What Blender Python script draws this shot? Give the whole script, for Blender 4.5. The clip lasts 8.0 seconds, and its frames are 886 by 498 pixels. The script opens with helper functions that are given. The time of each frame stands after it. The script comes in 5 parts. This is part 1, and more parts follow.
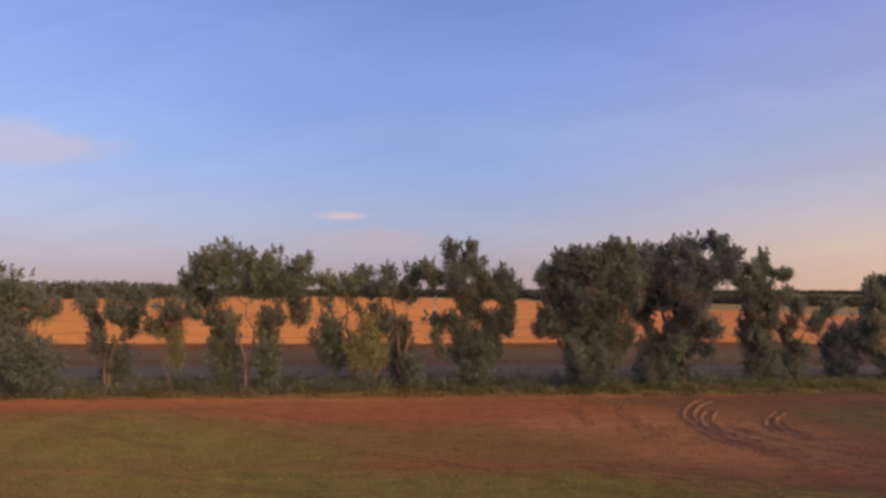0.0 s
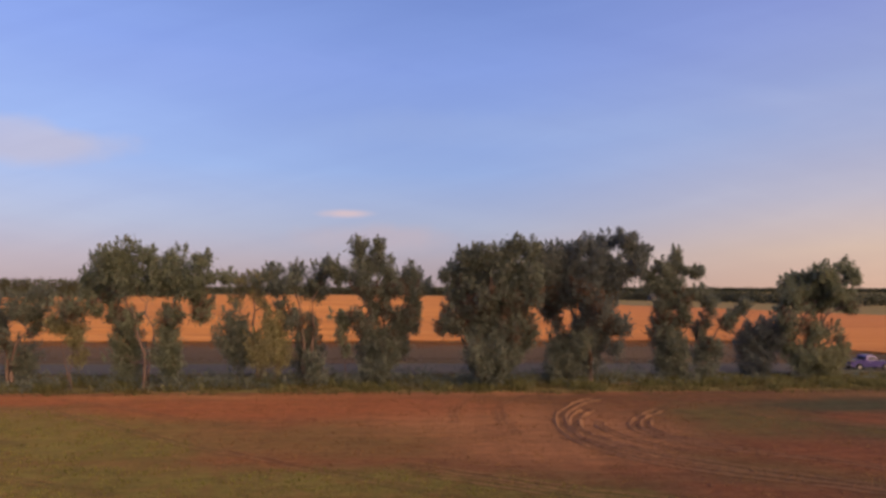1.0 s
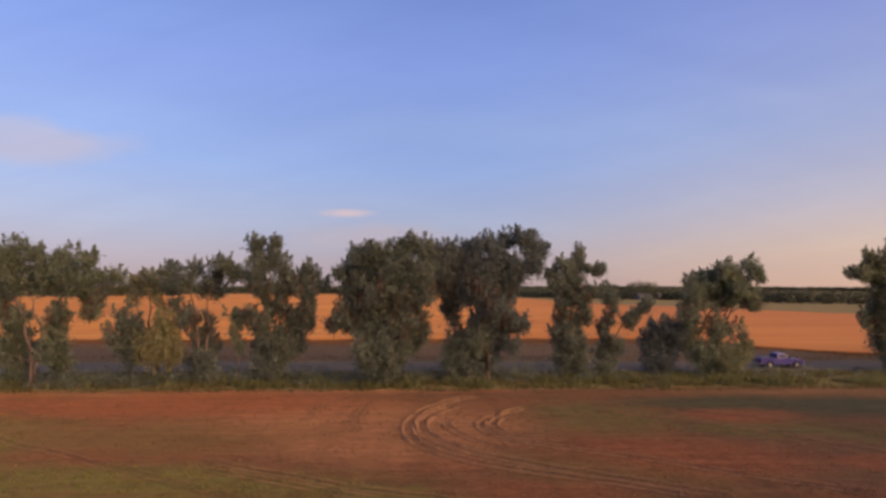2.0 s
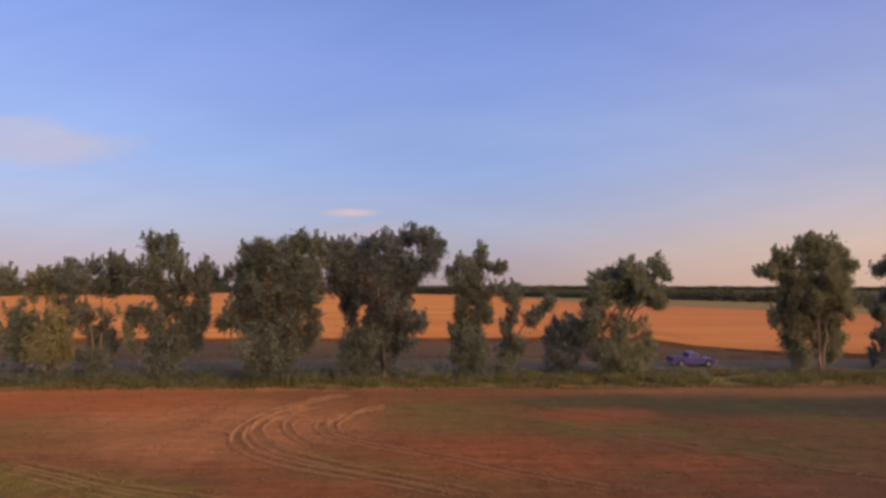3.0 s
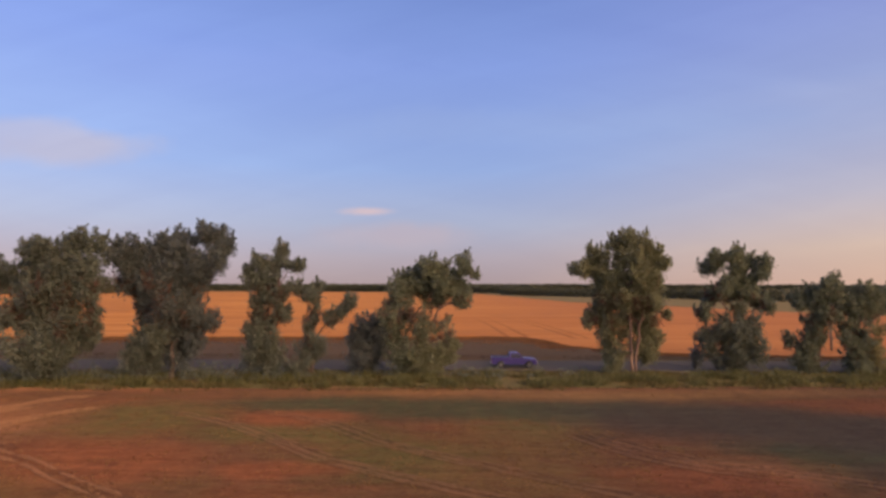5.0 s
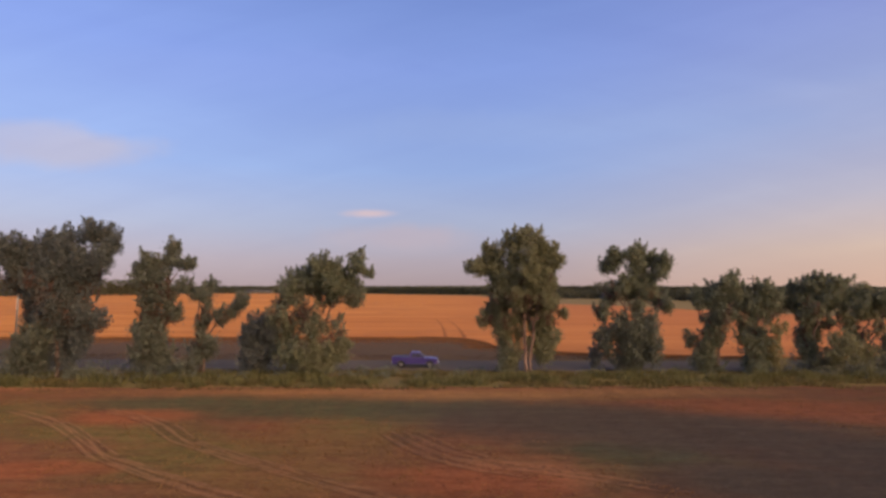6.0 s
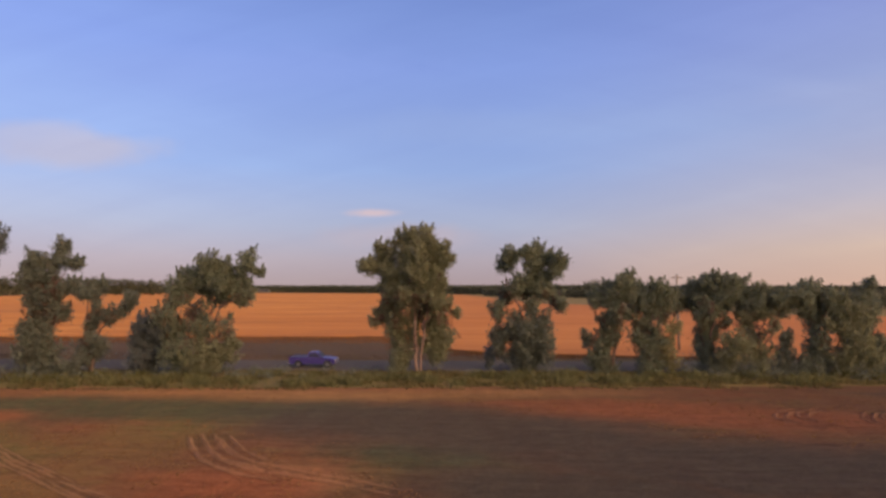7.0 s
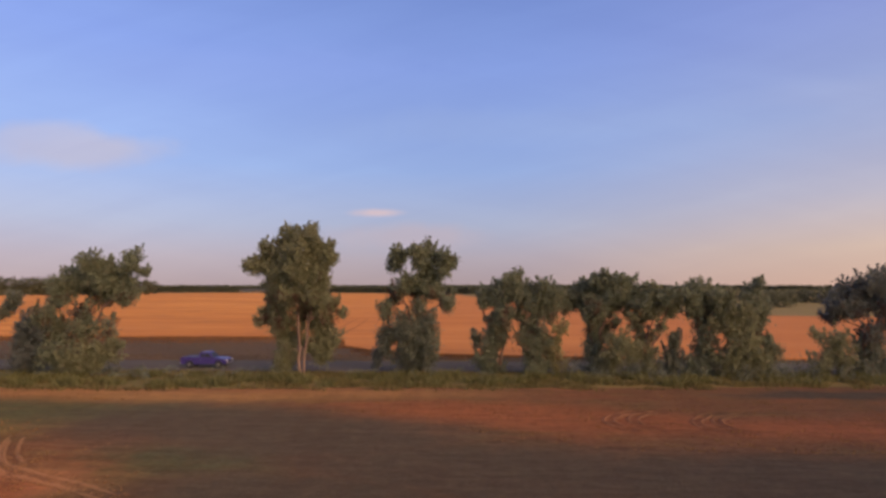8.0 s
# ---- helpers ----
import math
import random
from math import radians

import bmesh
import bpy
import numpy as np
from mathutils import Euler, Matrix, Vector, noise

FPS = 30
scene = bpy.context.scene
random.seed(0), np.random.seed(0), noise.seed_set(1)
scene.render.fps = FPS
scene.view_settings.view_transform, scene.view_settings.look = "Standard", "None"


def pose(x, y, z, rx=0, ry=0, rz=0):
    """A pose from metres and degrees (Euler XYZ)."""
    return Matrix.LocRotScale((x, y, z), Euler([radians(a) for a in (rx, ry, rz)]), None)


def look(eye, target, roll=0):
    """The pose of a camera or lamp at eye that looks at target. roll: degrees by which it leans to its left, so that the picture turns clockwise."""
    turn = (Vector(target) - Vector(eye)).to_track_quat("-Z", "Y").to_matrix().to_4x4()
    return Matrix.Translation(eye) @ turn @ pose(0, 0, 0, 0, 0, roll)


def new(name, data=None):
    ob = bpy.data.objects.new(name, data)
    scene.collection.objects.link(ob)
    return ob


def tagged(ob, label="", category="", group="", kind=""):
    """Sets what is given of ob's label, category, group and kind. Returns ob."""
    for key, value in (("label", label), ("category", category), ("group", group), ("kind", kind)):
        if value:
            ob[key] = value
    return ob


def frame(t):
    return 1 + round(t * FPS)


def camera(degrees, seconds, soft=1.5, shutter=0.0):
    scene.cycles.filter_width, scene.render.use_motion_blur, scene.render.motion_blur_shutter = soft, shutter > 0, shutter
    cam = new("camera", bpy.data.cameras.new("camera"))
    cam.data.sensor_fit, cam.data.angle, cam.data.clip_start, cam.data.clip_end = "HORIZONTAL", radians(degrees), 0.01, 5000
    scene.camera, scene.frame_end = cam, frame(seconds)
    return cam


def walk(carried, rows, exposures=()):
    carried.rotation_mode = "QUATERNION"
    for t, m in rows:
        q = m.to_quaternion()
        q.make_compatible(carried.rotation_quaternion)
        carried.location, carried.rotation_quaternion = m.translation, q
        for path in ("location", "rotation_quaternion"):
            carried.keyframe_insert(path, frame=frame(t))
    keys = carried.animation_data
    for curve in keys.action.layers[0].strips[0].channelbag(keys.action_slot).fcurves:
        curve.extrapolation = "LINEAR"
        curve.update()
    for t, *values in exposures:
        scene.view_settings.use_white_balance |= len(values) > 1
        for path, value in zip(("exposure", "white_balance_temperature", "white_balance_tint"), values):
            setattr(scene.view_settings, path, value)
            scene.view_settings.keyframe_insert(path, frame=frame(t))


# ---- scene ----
from mathutils.geometry import delaunay_2d_cdt

cam = camera(78.5, 8.0, soft=3.1)
METRES, EYE, TILT, LEAN, TURN = 90.0, 9.64, 4.4, 0.0, 0.0
ROWS = [
    (0.0, 0.0, 0.0, 0.0, 0.0, 0.0, -0.0),
    (0.5, 0.0541, -0.0002, -0.0005, 0.29, -0.05, 0.03),
    (1.0, 0.1109, 0.0001, -0.0001, 0.37, -0.23, 0.03),
    (1.5, 0.1699, 0.0015, -0.001, 0.42, -0.29, 0.06),
    (3.0, 0.3545, 0.0088, -0.0045, 0.96, -0.35, 0.1),
    (3.5, 0.4173, 0.0133, -0.0045, 2.08, -0.44, 0.17),
    (4.0, 0.4804, 0.0196, -0.0049, 2.19, -0.5, 0.18),
    (4.5, 0.5438, 0.0261, -0.0048, 2.36, -0.6, 0.2),
    (6.0, 0.7328, 0.0454, -0.0117, 2.74, -0.3, 0.28),
    (6.5, 0.7975, 0.0523, -0.0127, 2.91, -0.32, 0.32),
    (7.0, 0.8618, 0.0596, -0.0132, 3.14, -0.37, 0.35),
    (7.5, 0.9255, 0.067, -0.0146, 3.31, -0.33, 0.38),
    (8.0, 0.9961, 0.0754, -0.015, 3.59, -0.39, 0.38),
]
walk(cam, [(t, pose(0, 0, EYE, TILT, LEAN, TURN) @ pose(METRES * x, METRES * y, METRES * z, 90 + pitch, roll, yaw)) for t, x, y, z, yaw, pitch, roll in ROWS])

# ---- light: a low warm sun to the right and behind, a dusk sky ----
SUN_ELEV, SUN_AZ = radians(16), radians(130)  # azimuth clockwise from +y
sun_dir = Vector((math.sin(SUN_AZ) * math.cos(SUN_ELEV), math.cos(SUN_AZ) * math.cos(SUN_ELEV), math.sin(SUN_ELEV)))
sun_data = bpy.data.lights.new("sun", "SUN")
sun_data.energy, sun_data.angle, sun_data.color = 2.2, radians(12), (1.0, 0.62, 0.36)
sun_lamp = new("sun", sun_data)
sun_lamp.matrix_world = look(sun_dir * 200, (0, 0, 0))


class Nodes:
    """A short way to write node trees."""

    def __init__(self, tree):
        self.t = tree
        tree.nodes.clear()

    def n(self, kind, ins=None, **props):
        node = self.t.nodes.new(kind)
        for k, v in props.items():
            if k == "op":
                node.operation = v
            elif k == "blend":
                node.blend_type = v
            elif k == "dtype":
                node.data_type = v
            elif k == "interp":
                node.interpolation_type = v
        for k, v in (ins or {}).items():
            self.put(node.inputs[k], v)
        return node

    def put(self, socket, v):
        if isinstance(v, bpy.types.NodeSocket):
            self.t.links.new(v, socket)
        else:
            socket.default_value = v

    def math(self, op, a, b=0.0, c=0.0):
        return self.n("ShaderNodeMath", {0: a, 1: b, 2: c}, op=op).outputs[0]

    def mix(self, fac, a, b, blend="MIX"):
        node = self.n("ShaderNodeMix", dtype="RGBA", blend=blend)
        self.put(node.inputs[0], fac)
        self.put(node.inputs[6], a)
        self.put(node.inputs[7], b)
        return node.outputs[2]

    def noise(self, vec, scale, detail=4.0, rough=0.55, distort=0.0):
        return self.n("ShaderNodeTexNoise", {"Vector": vec, "Scale": scale, "Detail": detail, "Roughness": rough, "Distortion": distort}).outputs[0]

    def step(self, v, lo, hi, a=0.0, b=1.0):
        return self.n("ShaderNodeMapRange", {0: v, 1: lo, 2: hi, 3: a, 4: b}, interp="SMOOTHSTEP").outputs[0]

    def ramp(self, v, stops):
        node = self.n("ShaderNodeValToRGB", {0: v})
        el = node.color_ramp.elements
        while len(el) < len(stops):
            el.new(0.5)
        for e, (p, c) in zip(el, stops):
            e.position, e.color = p, (*c, 1)
        return node.outputs[0]


def lin(r, g, b):
    """sRGB 0..255 to linear."""
    return tuple((c / 255 / 12.92) if c < 10 else ((c / 255 + 0.055) / 1.055) ** 2.4 for c in (r, g, b))


world = bpy.data.worlds.new("dusk_sky")
scene.world = world
world.use_nodes = True
N = Nodes(world.node_tree)
way = N.n("ShaderNodeTexCoord").outputs["Generated"]
sep = N.n("ShaderNodeSeparateXYZ", {0: way})
dx, dy, dz = sep.outputs
sky = N.n("ShaderNodeTexSky")
sky.sky_type, sky.sun_disc, sky.sun_elevation, sky.sun_rotation = "NISHITA", False, SUN_ELEV, SUN_AZ
sky.dust_density, sky.ozone_density = 2.0, 2.0
up = N.math("ABSOLUTE", dz)
blue = N.ramp(up, [(0.0, lin(182, 160, 162)), (0.05, lin(184, 170, 182)), (0.11, lin(176, 181, 208)), (0.21, lin(156, 179, 230)), (0.38, lin(138, 162, 230)), (0.52, lin(120, 145, 214)), (1.0, lin(96, 122, 190))])
warm = N.ramp(up, [(0.0, lin(228, 186, 162)), (0.06, lin(226, 195, 175)), (0.14, lin(197, 188, 202)), (0.26, lin(167, 178, 219)), (0.42, lin(146, 157, 219)), (1.0, lin(90, 112, 180))])
toward = N.n("ShaderNodeVectorMath", {0: way, 1: (0.93, 0.30, 0.0)}, op="DOT_PRODUCT").outputs["Value"]
tint = N.mix(N.step(toward, 0.3, 0.95), blue, warm)
left_glow = N.step(N.math("MULTIPLY", dx, -1.0), 0.0, 0.9, 1.0, 1.22)
tint = N.mix(1.0, tint, N.n("ShaderNodeCombineXYZ", {0: left_glow, 1: left_glow, 2: left_glow}).outputs[0], "MULTIPLY")
# thin cloud wisps low over the far fields
u, v = N.math("DIVIDE", dx, N.math("MAXIMUM", dy, 0.05)), N.math("DIVIDE", dz, N.math("MAXIMUM", dy, 0.05))
wob = N.noise(way, 9.0, 5.0, 0.6)


def wisp(base, u0, v0, ru, rv, strength, colour):
    a = N.math("DIVIDE", N.math("SUBTRACT", u, u0), ru)
    b = N.math("DIVIDE", N.math("SUBTRACT", v, v0), rv)
    d = N.math("SQRT", N.math("ADD", N.math("MULTIPLY", a, a), N.math("MULTIPLY", b, b)))
    d = N.math("ADD", d, N.math("MULTIPLY", N.math("SUBTRACT", wob, 0.5), 1.1))
    return N.mix(N.step(d, 1.0, 0.2, 0.0, strength), base, (*lin(*colour), 1))


tint = wisp(tint, -0.185, 0.139, 0.066, 0.012, 1.0, (218, 194, 202))
tint = wisp(tint, -0.13, 0.095, 0.18, 0.035, 0.6, (200, 180, 190))
tint = wisp(tint, -0.76, 0.266, 0.24, 0.045, 1.0, (194, 193, 221))
tint = wisp(tint, -0.86, 0.296, 0.16, 0.04, 0.8, (194, 194, 224))
tint = wisp(tint, 0.1, 0.30, 0.5, 0.05, 0.22, (168, 186, 228))
tint = wisp(tint, -0.45, 0.42, 0.5, 0.06, 0.2, (158, 178, 244))
tint = wisp(tint, 0.75, 0.34, 0.30, 0.06, 0.3, (176, 182, 220))
# faint high streaks that fan out over the view
fan = N.n("ShaderNodeCombineXYZ", {0: N.math("ADD", N.math("MULTIPLY", u, 1.2), N.math("MULTIPLY", v, 1.6)), 1: N.math("SUBTRACT", N.math("MULTIPLY", v, 11.0), N.math("MULTIPLY", u, 2.6)), 2: 0.0}).outputs[0]
streaks = N.step(N.noise(fan, 1.3, 5.0, 0.55, 0.5), 0.3, 0.75, 0.975, 1.025)
fan2 = N.n("ShaderNodeCombineXYZ", {0: N.math("MULTIPLY", u, 1.1), 1: N.math("ADD", N.math("MULTIPLY", v, 9.0), N.math("MULTIPLY", u, 2.2)), 2: 4.0}).outputs[0]
streaks = N.math("MULTIPLY", streaks, N.step(N.noise(fan2, 1.1, 5.0, 0.55, 0.5), 0.3, 0.75, 0.975, 1.025))
tint = N.mix(1.0, tint, N.n("ShaderNodeCombineXYZ", {0: streaks, 1: streaks, 2: N.math("POWER", streaks, 0.6)}).outputs[0], "MULTIPLY")
# the wide glow of the evening sky round the low sun, behind the walk
glow = N.n("ShaderNodeVectorMath", {0: way, 1: tuple(sun_dir)}, op="DOT_PRODUCT").outputs["Value"]
glow = N.math("POWER", N.step(glow, 0.05, 1.0), 1.3)
tint = N.mix(glow, tint, (2.9, 2.1, 1.45, 1))
near_sky = N.mix(1.0, sky.outputs[0], (0.10, 0.10, 0.10, 1), "MULTIPLY")
total = N.mix(0.90, near_sky, tint)
back = N.n("ShaderNodeBackground", {"Color": total, "Strength": 1.0})
N.t.links.new(back.outputs[0], N.n("ShaderNodeOutputWorld").inputs[0])


# ---- materials ----
def material(name):
    m = bpy.data.materials.new(name)
    m.use_nodes = True
    k = Nodes(m.node_tree)
    return m, k, k.n("ShaderNodeNewGeometry")


def finish(k, colour, rough=0.9, bump=None, strength=0.4, dist=0.05, metal=0.0, spec=0.25, dusty=0.0):
    b = k.n("ShaderNodeBsdfPrincipled", {"Base Color": colour, "Roughness": rough, "Metallic": metal, "Specular IOR Level": spec, "Diffuse Roughness": dusty})
    if bump is not None:
        k.put(b.inputs["Normal"], k.n("ShaderNodeBump", {"Height": bump, "Strength": strength, "Distance": dist}).outputs[0])
    k.t.links.new(b.outputs[0], k.n("ShaderNodeOutputMaterial").inputs[0])
    return b


def plain(name, colour, rough=0.7, metal=0.0, vary=0.25, scale=6.0):
    m, k, g = material(name)
    n = k.noise(k.n("ShaderNodeTexCoord").outputs["Object"], scale, 5.0)
    dark = tuple(c * (1 - vary) for c in colour)
    light = tuple(min(1, c * (1 + vary)) for c in colour)
    finish(k, k.mix(n, (*dark, 1), (*light, 1)), rough, n, 0.2, 0.02, metal, 0.4)
    return m


def foliage(name, dark, light, dry=0.0):
    m, k, g = material(name)
    c = k.mix(g.outputs["Random Per Island"], (*dark, 1), (*light, 1))
    big = k.noise(g.outputs["Position"], 0.45, 3.0)
    c = k.mix(k.step(big, 0.38, 0.66), c, k.mix(0.65, c, (*light, 1)))
    if dry:
        c = k.mix(k.step(g.outputs["Random Per Island"], 0.84, 0.90, 0.0, dry), c, (0.175, 0.100, 0.066, 1))
    d = k.n("ShaderNodeBsdfDiffuse", {"Color": c})
    t = k.n("ShaderNodeBsdfTranslucent", {"Color": c})
    gl = k.n("ShaderNodeBsdfGlossy", {"Color": (0.5, 0.5, 0.5, 1), "Roughness": 0.5})
    s = k.n("ShaderNodeMixShader", {0: 0.46, 1: d.outputs[0], 2: t.outputs[0]})
    s2 = k.n("ShaderNodeMixShader", {0: 0.02, 1: s.outputs[0], 2: gl.outputs[0]})
    k.t.links.new(s2.outputs[0], k.n("ShaderNodeOutputMaterial").inputs[0])
    return m


LEAF = [
    foliage("leaf_deep", (0.107, 0.119, 0.117), (0.170, 0.187, 0.174), 0.4),
    foliage("leaf_dark", (0.122, 0.135, 0.106), (0.198, 0.214, 0.165), 0.4),
    foliage("leaf_green", (0.135, 0.154, 0.106), (0.226, 0.244, 0.165), 0.4),
    foliage("leaf_olive", (0.166, 0.173, 0.099), (0.266, 0.265, 0.163), 0.4),
    foliage("leaf_yellow", (0.209, 0.197, 0.092), (0.329, 0.290, 0.156), 0.4),
]
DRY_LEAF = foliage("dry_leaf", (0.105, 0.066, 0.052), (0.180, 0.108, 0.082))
GRASS = foliage("verge_grass", (0.068, 0.064, 0.025), (0.204, 0.160, 0.064))
WEED = foliage("field_weed", (0.110, 0.104, 0.024), (0.205, 0.180, 0.046))
WEED_TALL = foliage("tall_weed", (0.092, 0.094, 0.040), (0.192, 0.176, 0.072))
STUBBLE = foliage("dry_stubble", (0.130, 0.065, 0.025), (0.260, 0.145, 0.060))
WOODS = foliage("far_leaf", (0.106, 0.108, 0.068), (0.130, 0.131, 0.084))


def bark_material(name, pale):
    m, k, g = material(name)
    co = k.n("ShaderNodeMapping", {0: g.outputs["Position"], 3: (6, 6, 1.2)}).outputs[0]
    n = k.noise(co, 2.0, 6.0, 0.65)
    big = k.noise(g.outputs["Position"], 0.6, 3.0)
    c = k.ramp(n, [(0.3, tuple(v * pale for v in (0.070, 0.044, 0.036))), (0.7, tuple(v * pale for v in (0.215, 0.138, 0.112)))])
    finish(k, k.mix(big, c, (0.225 * pale, 0.148 * pale, 0.122 * pale, 1)), 0.95, n, 0.8, 0.05)
    return m


BARK, PALE_BARK = bark_material("dark_bark", 0.75), bark_material("pale_bark", 0.95)


def patch(k, p, x0, y0, rx, ry, turn, soft=0.5):
    """A soft-edged oval of ground cover or painted shade: 1 inside, 0 outside."""
    oval = k.n("ShaderNodeMapping", {0: p, 1: (x0, y0, 0), 2: (0, 0, radians(turn)), 3: (rx, ry, 1)})
    oval.vector_type = "TEXTURE"
    d = k.n("ShaderNodeVectorMath", {0: oval.outputs[0]}, op="LENGTH").outputs["Value"]
    return k.step(d, 1.0 + soft * 0.5, 1.0 - soft * 0.5)


# ovals of ground cover and painted shade in the near field: x, y, half-length, half-width, turn
OCHRE = [(-10.9, 37.7, 7.6, 4.1, -12), (1.3, 34.8, 8.0, 3.1, -10), (4.5, 36.5, 6.5, 3.4, -6), (51.8, 34.2, 5.2, 2.8, 2), (56.0, 30.2, 5.0, 2.6, -8), (57.0, 35.6, 5.0, 3.4, -10), (73.6, 32.5, 2.4, 1.9, 3), (66.7, 49.6, 17.4, 1.3, 3), (30, 29, 6, 2.2, -18)]
GREEN = [(-24.0, 36.0, 14.0, 7.2, -6), (-50.0, 34.0, 20.0, 10.0, 0), (-10.0, 27.6, 16.0, 3.0, -3), (-13.0, 33.6, 8.0, 3.6, -8), (6.0, 27.4, 10.2, 2.2, -3), (16.5, 26.0, 5.0, 1.2, -12)]
OLIVE = [(32.3, 40.6, 5.4, 4.4, 6), (46.9, 36.6, 4.2, 2.6, -12), (50.1, 32.7, 3.8, 3.2, -6), (59.3, 41.5, 4.0, 4.0, 3), (41.0, 37.5, 5.0, 2.2, -10)]
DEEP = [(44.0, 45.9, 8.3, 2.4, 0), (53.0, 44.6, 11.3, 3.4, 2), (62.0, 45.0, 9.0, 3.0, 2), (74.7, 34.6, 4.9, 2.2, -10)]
SANDY = [(15.0, 50.6, 13.0, 0.8, 2), (12.5, 41.0, 8.0, 4.6, 2), (16.0, 33.8, 5.6, 3.3, -8), (69.2, 31.3, 2.9, 1.5, -14), (20.0, 38.0, 6.0, 6.5, 0)]
BARE = [(34.0, 32.0, 6.5, 3.5, -14), (-30.4, 46.9, 18.2, 2.1, 2), (0.7, 45.4, 14.0, 4.6, 0), (-9.0, 43.9, 10.7, 3.4, -8), (42.5, 41.4, 4.1, 2.0, 2), (44.6, 30.5, 3.2, 1.4, 2), (65.4, 30.0, 4.4, 1.8, -8), (90.1, 45.8, 9.2, 3.2, 1), (97.0, 43.8, 10.0, 3.0, -4), (109.6, 42.3, 8.0, 2.5, -2)]
STRAW = [(54.0, 51.0, 13.0, 1.4, 3), (67.0, 50.4, 11.0, 2.2, 3), (79.0, 51.8, 11.0, 1.7, 3), (-18.0, 48.4, 22.0, 1.0, 2)]
# cast shade on the field, painted into the earth as soft dark ovals
SHADED = [(72.5, 41.6, 11.5, 5.4, -6), (90.4, 33.6, 13.0, 5.0, -6), (80.0, 39.0, 10.4, 5.5, -10), (104.0, 32.6, 18.0, 4.6, 0), (118.5, 53.2, 9.0, 1.4, 3), (82.0, 30.0, 8.0, 3.0, -8)]


def field_material(name, hollow_shade=None):
    m, k, g = material(name)
    pos = g.outputs["Position"]
    sp = k.n("ShaderNodeSeparateXYZ", {0: pos})
    w1, w2 = k.noise(pos, 0.22, 5.0, 0.6), k.noise(k.n("ShaderNodeMapping", {0: pos, 1: (31, 7, 0)}).outputs[0], 0.25, 5.0, 0.6)
    x = k.math("ADD", sp.outputs[0], k.math("MULTIPLY", k.math("SUBTRACT", w1, 0.5), 7.0))
    y = k.math("ADD", sp.outputs[1], k.math("MULTIPLY", k.math("SUBTRACT", w2, 0.5), 3.0))
    p = k.n("ShaderNodeCombineXYZ", {0: x, 1: y, 2: 0.0}).outputs[0]
    rows = k.noise(k.n("ShaderNodeMapping", {0: pos, 2: (0, 0, radians(28)), 3: (0.12, 1.6, 1)}).outputs[0], 1.0, 5.0, 0.6, 0.6)
    grain = k.noise(pos, 5.0, 6.0, 0.7)
    clod = k.noise(pos, 1.1, 5.0, 0.65)
    mottle = k.noise(k.n("ShaderNodeMapping", {0: pos, 3: (0.16, 0.34, 1)}).outputs[0], 1.0, 5.0, 0.62, 0.6)
    blush = k.noise(k.n("ShaderNodeMapping", {0: pos, 1: (9, 4, 0), 3: (0.10, 0.24, 1)}).outputs[0], 1.0, 4.0, 0.6, 0.4)
    lump = k.noise(k.n("ShaderNodeMapping", {0: pos, 2: (0, 0, radians(-24)), 3: (0.9, 1.9, 1)}).outputs[0], 1.0, 5.0, 0.68, 0.8)
    tone = k.math("ADD", k.math("MULTIPLY", rows, 0.28), k.math("ADD", k.math("MULTIPLY", grain, 0.34), k.math("MULTIPLY", lump, 0.38)))

    def two(a, b_):
        return k.ramp(tone, [(0.41, a), (0.60, b_)])

    c = two((0.075, 0.035, 0.018), (0.141, 0.067, 0.035))
    c = k.mix(k.step(clod, 0.45, 0.72, 0.0, 0.4), c, (0.091, 0.054, 0.024, 1))
    c = k.mix(k.step(mottle, 0.46, 0.66, 0.0, 0.6), c, two((0.060, 0.039, 0.017), (0.110, 0.073, 0.033)))
    c = k.mix(k.step(blush, 0.5, 0.68, 0.0, 0.6), c, two((0.102, 0.036, 0.017), (0.175, 0.066, 0.031)))
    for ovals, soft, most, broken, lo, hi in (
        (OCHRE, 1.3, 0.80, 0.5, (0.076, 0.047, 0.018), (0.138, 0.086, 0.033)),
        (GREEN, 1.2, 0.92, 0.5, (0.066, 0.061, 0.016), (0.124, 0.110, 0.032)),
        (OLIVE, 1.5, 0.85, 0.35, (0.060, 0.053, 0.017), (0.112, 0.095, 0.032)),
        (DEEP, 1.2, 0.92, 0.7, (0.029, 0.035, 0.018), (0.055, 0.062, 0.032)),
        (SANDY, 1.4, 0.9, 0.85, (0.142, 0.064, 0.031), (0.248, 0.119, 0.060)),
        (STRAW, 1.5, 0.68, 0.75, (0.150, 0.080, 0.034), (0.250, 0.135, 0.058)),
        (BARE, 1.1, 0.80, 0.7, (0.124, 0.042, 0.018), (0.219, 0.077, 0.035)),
        (SHADED, 1.0, 0.92, 0.95, (0.034, 0.029, 0.023), (0.058, 0.049, 0.037)),
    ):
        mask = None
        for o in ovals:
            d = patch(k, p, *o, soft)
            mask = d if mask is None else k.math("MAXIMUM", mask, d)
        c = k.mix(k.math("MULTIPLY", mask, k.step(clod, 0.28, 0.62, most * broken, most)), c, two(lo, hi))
    comb = k.noise(k.n("ShaderNodeMapping", {0: pos, 2: (0, 0, radians(-7)), 3: (0.42, 0.05, 1)}).outputs[0], 1.0, 4.0, 0.6, 0.8)
    c = k.mix(k.step(comb, 0.46, 0.64, 0.0, 0.3), c, k.mix(0.5, c, (0.036, 0.018, 0.012, 1)))
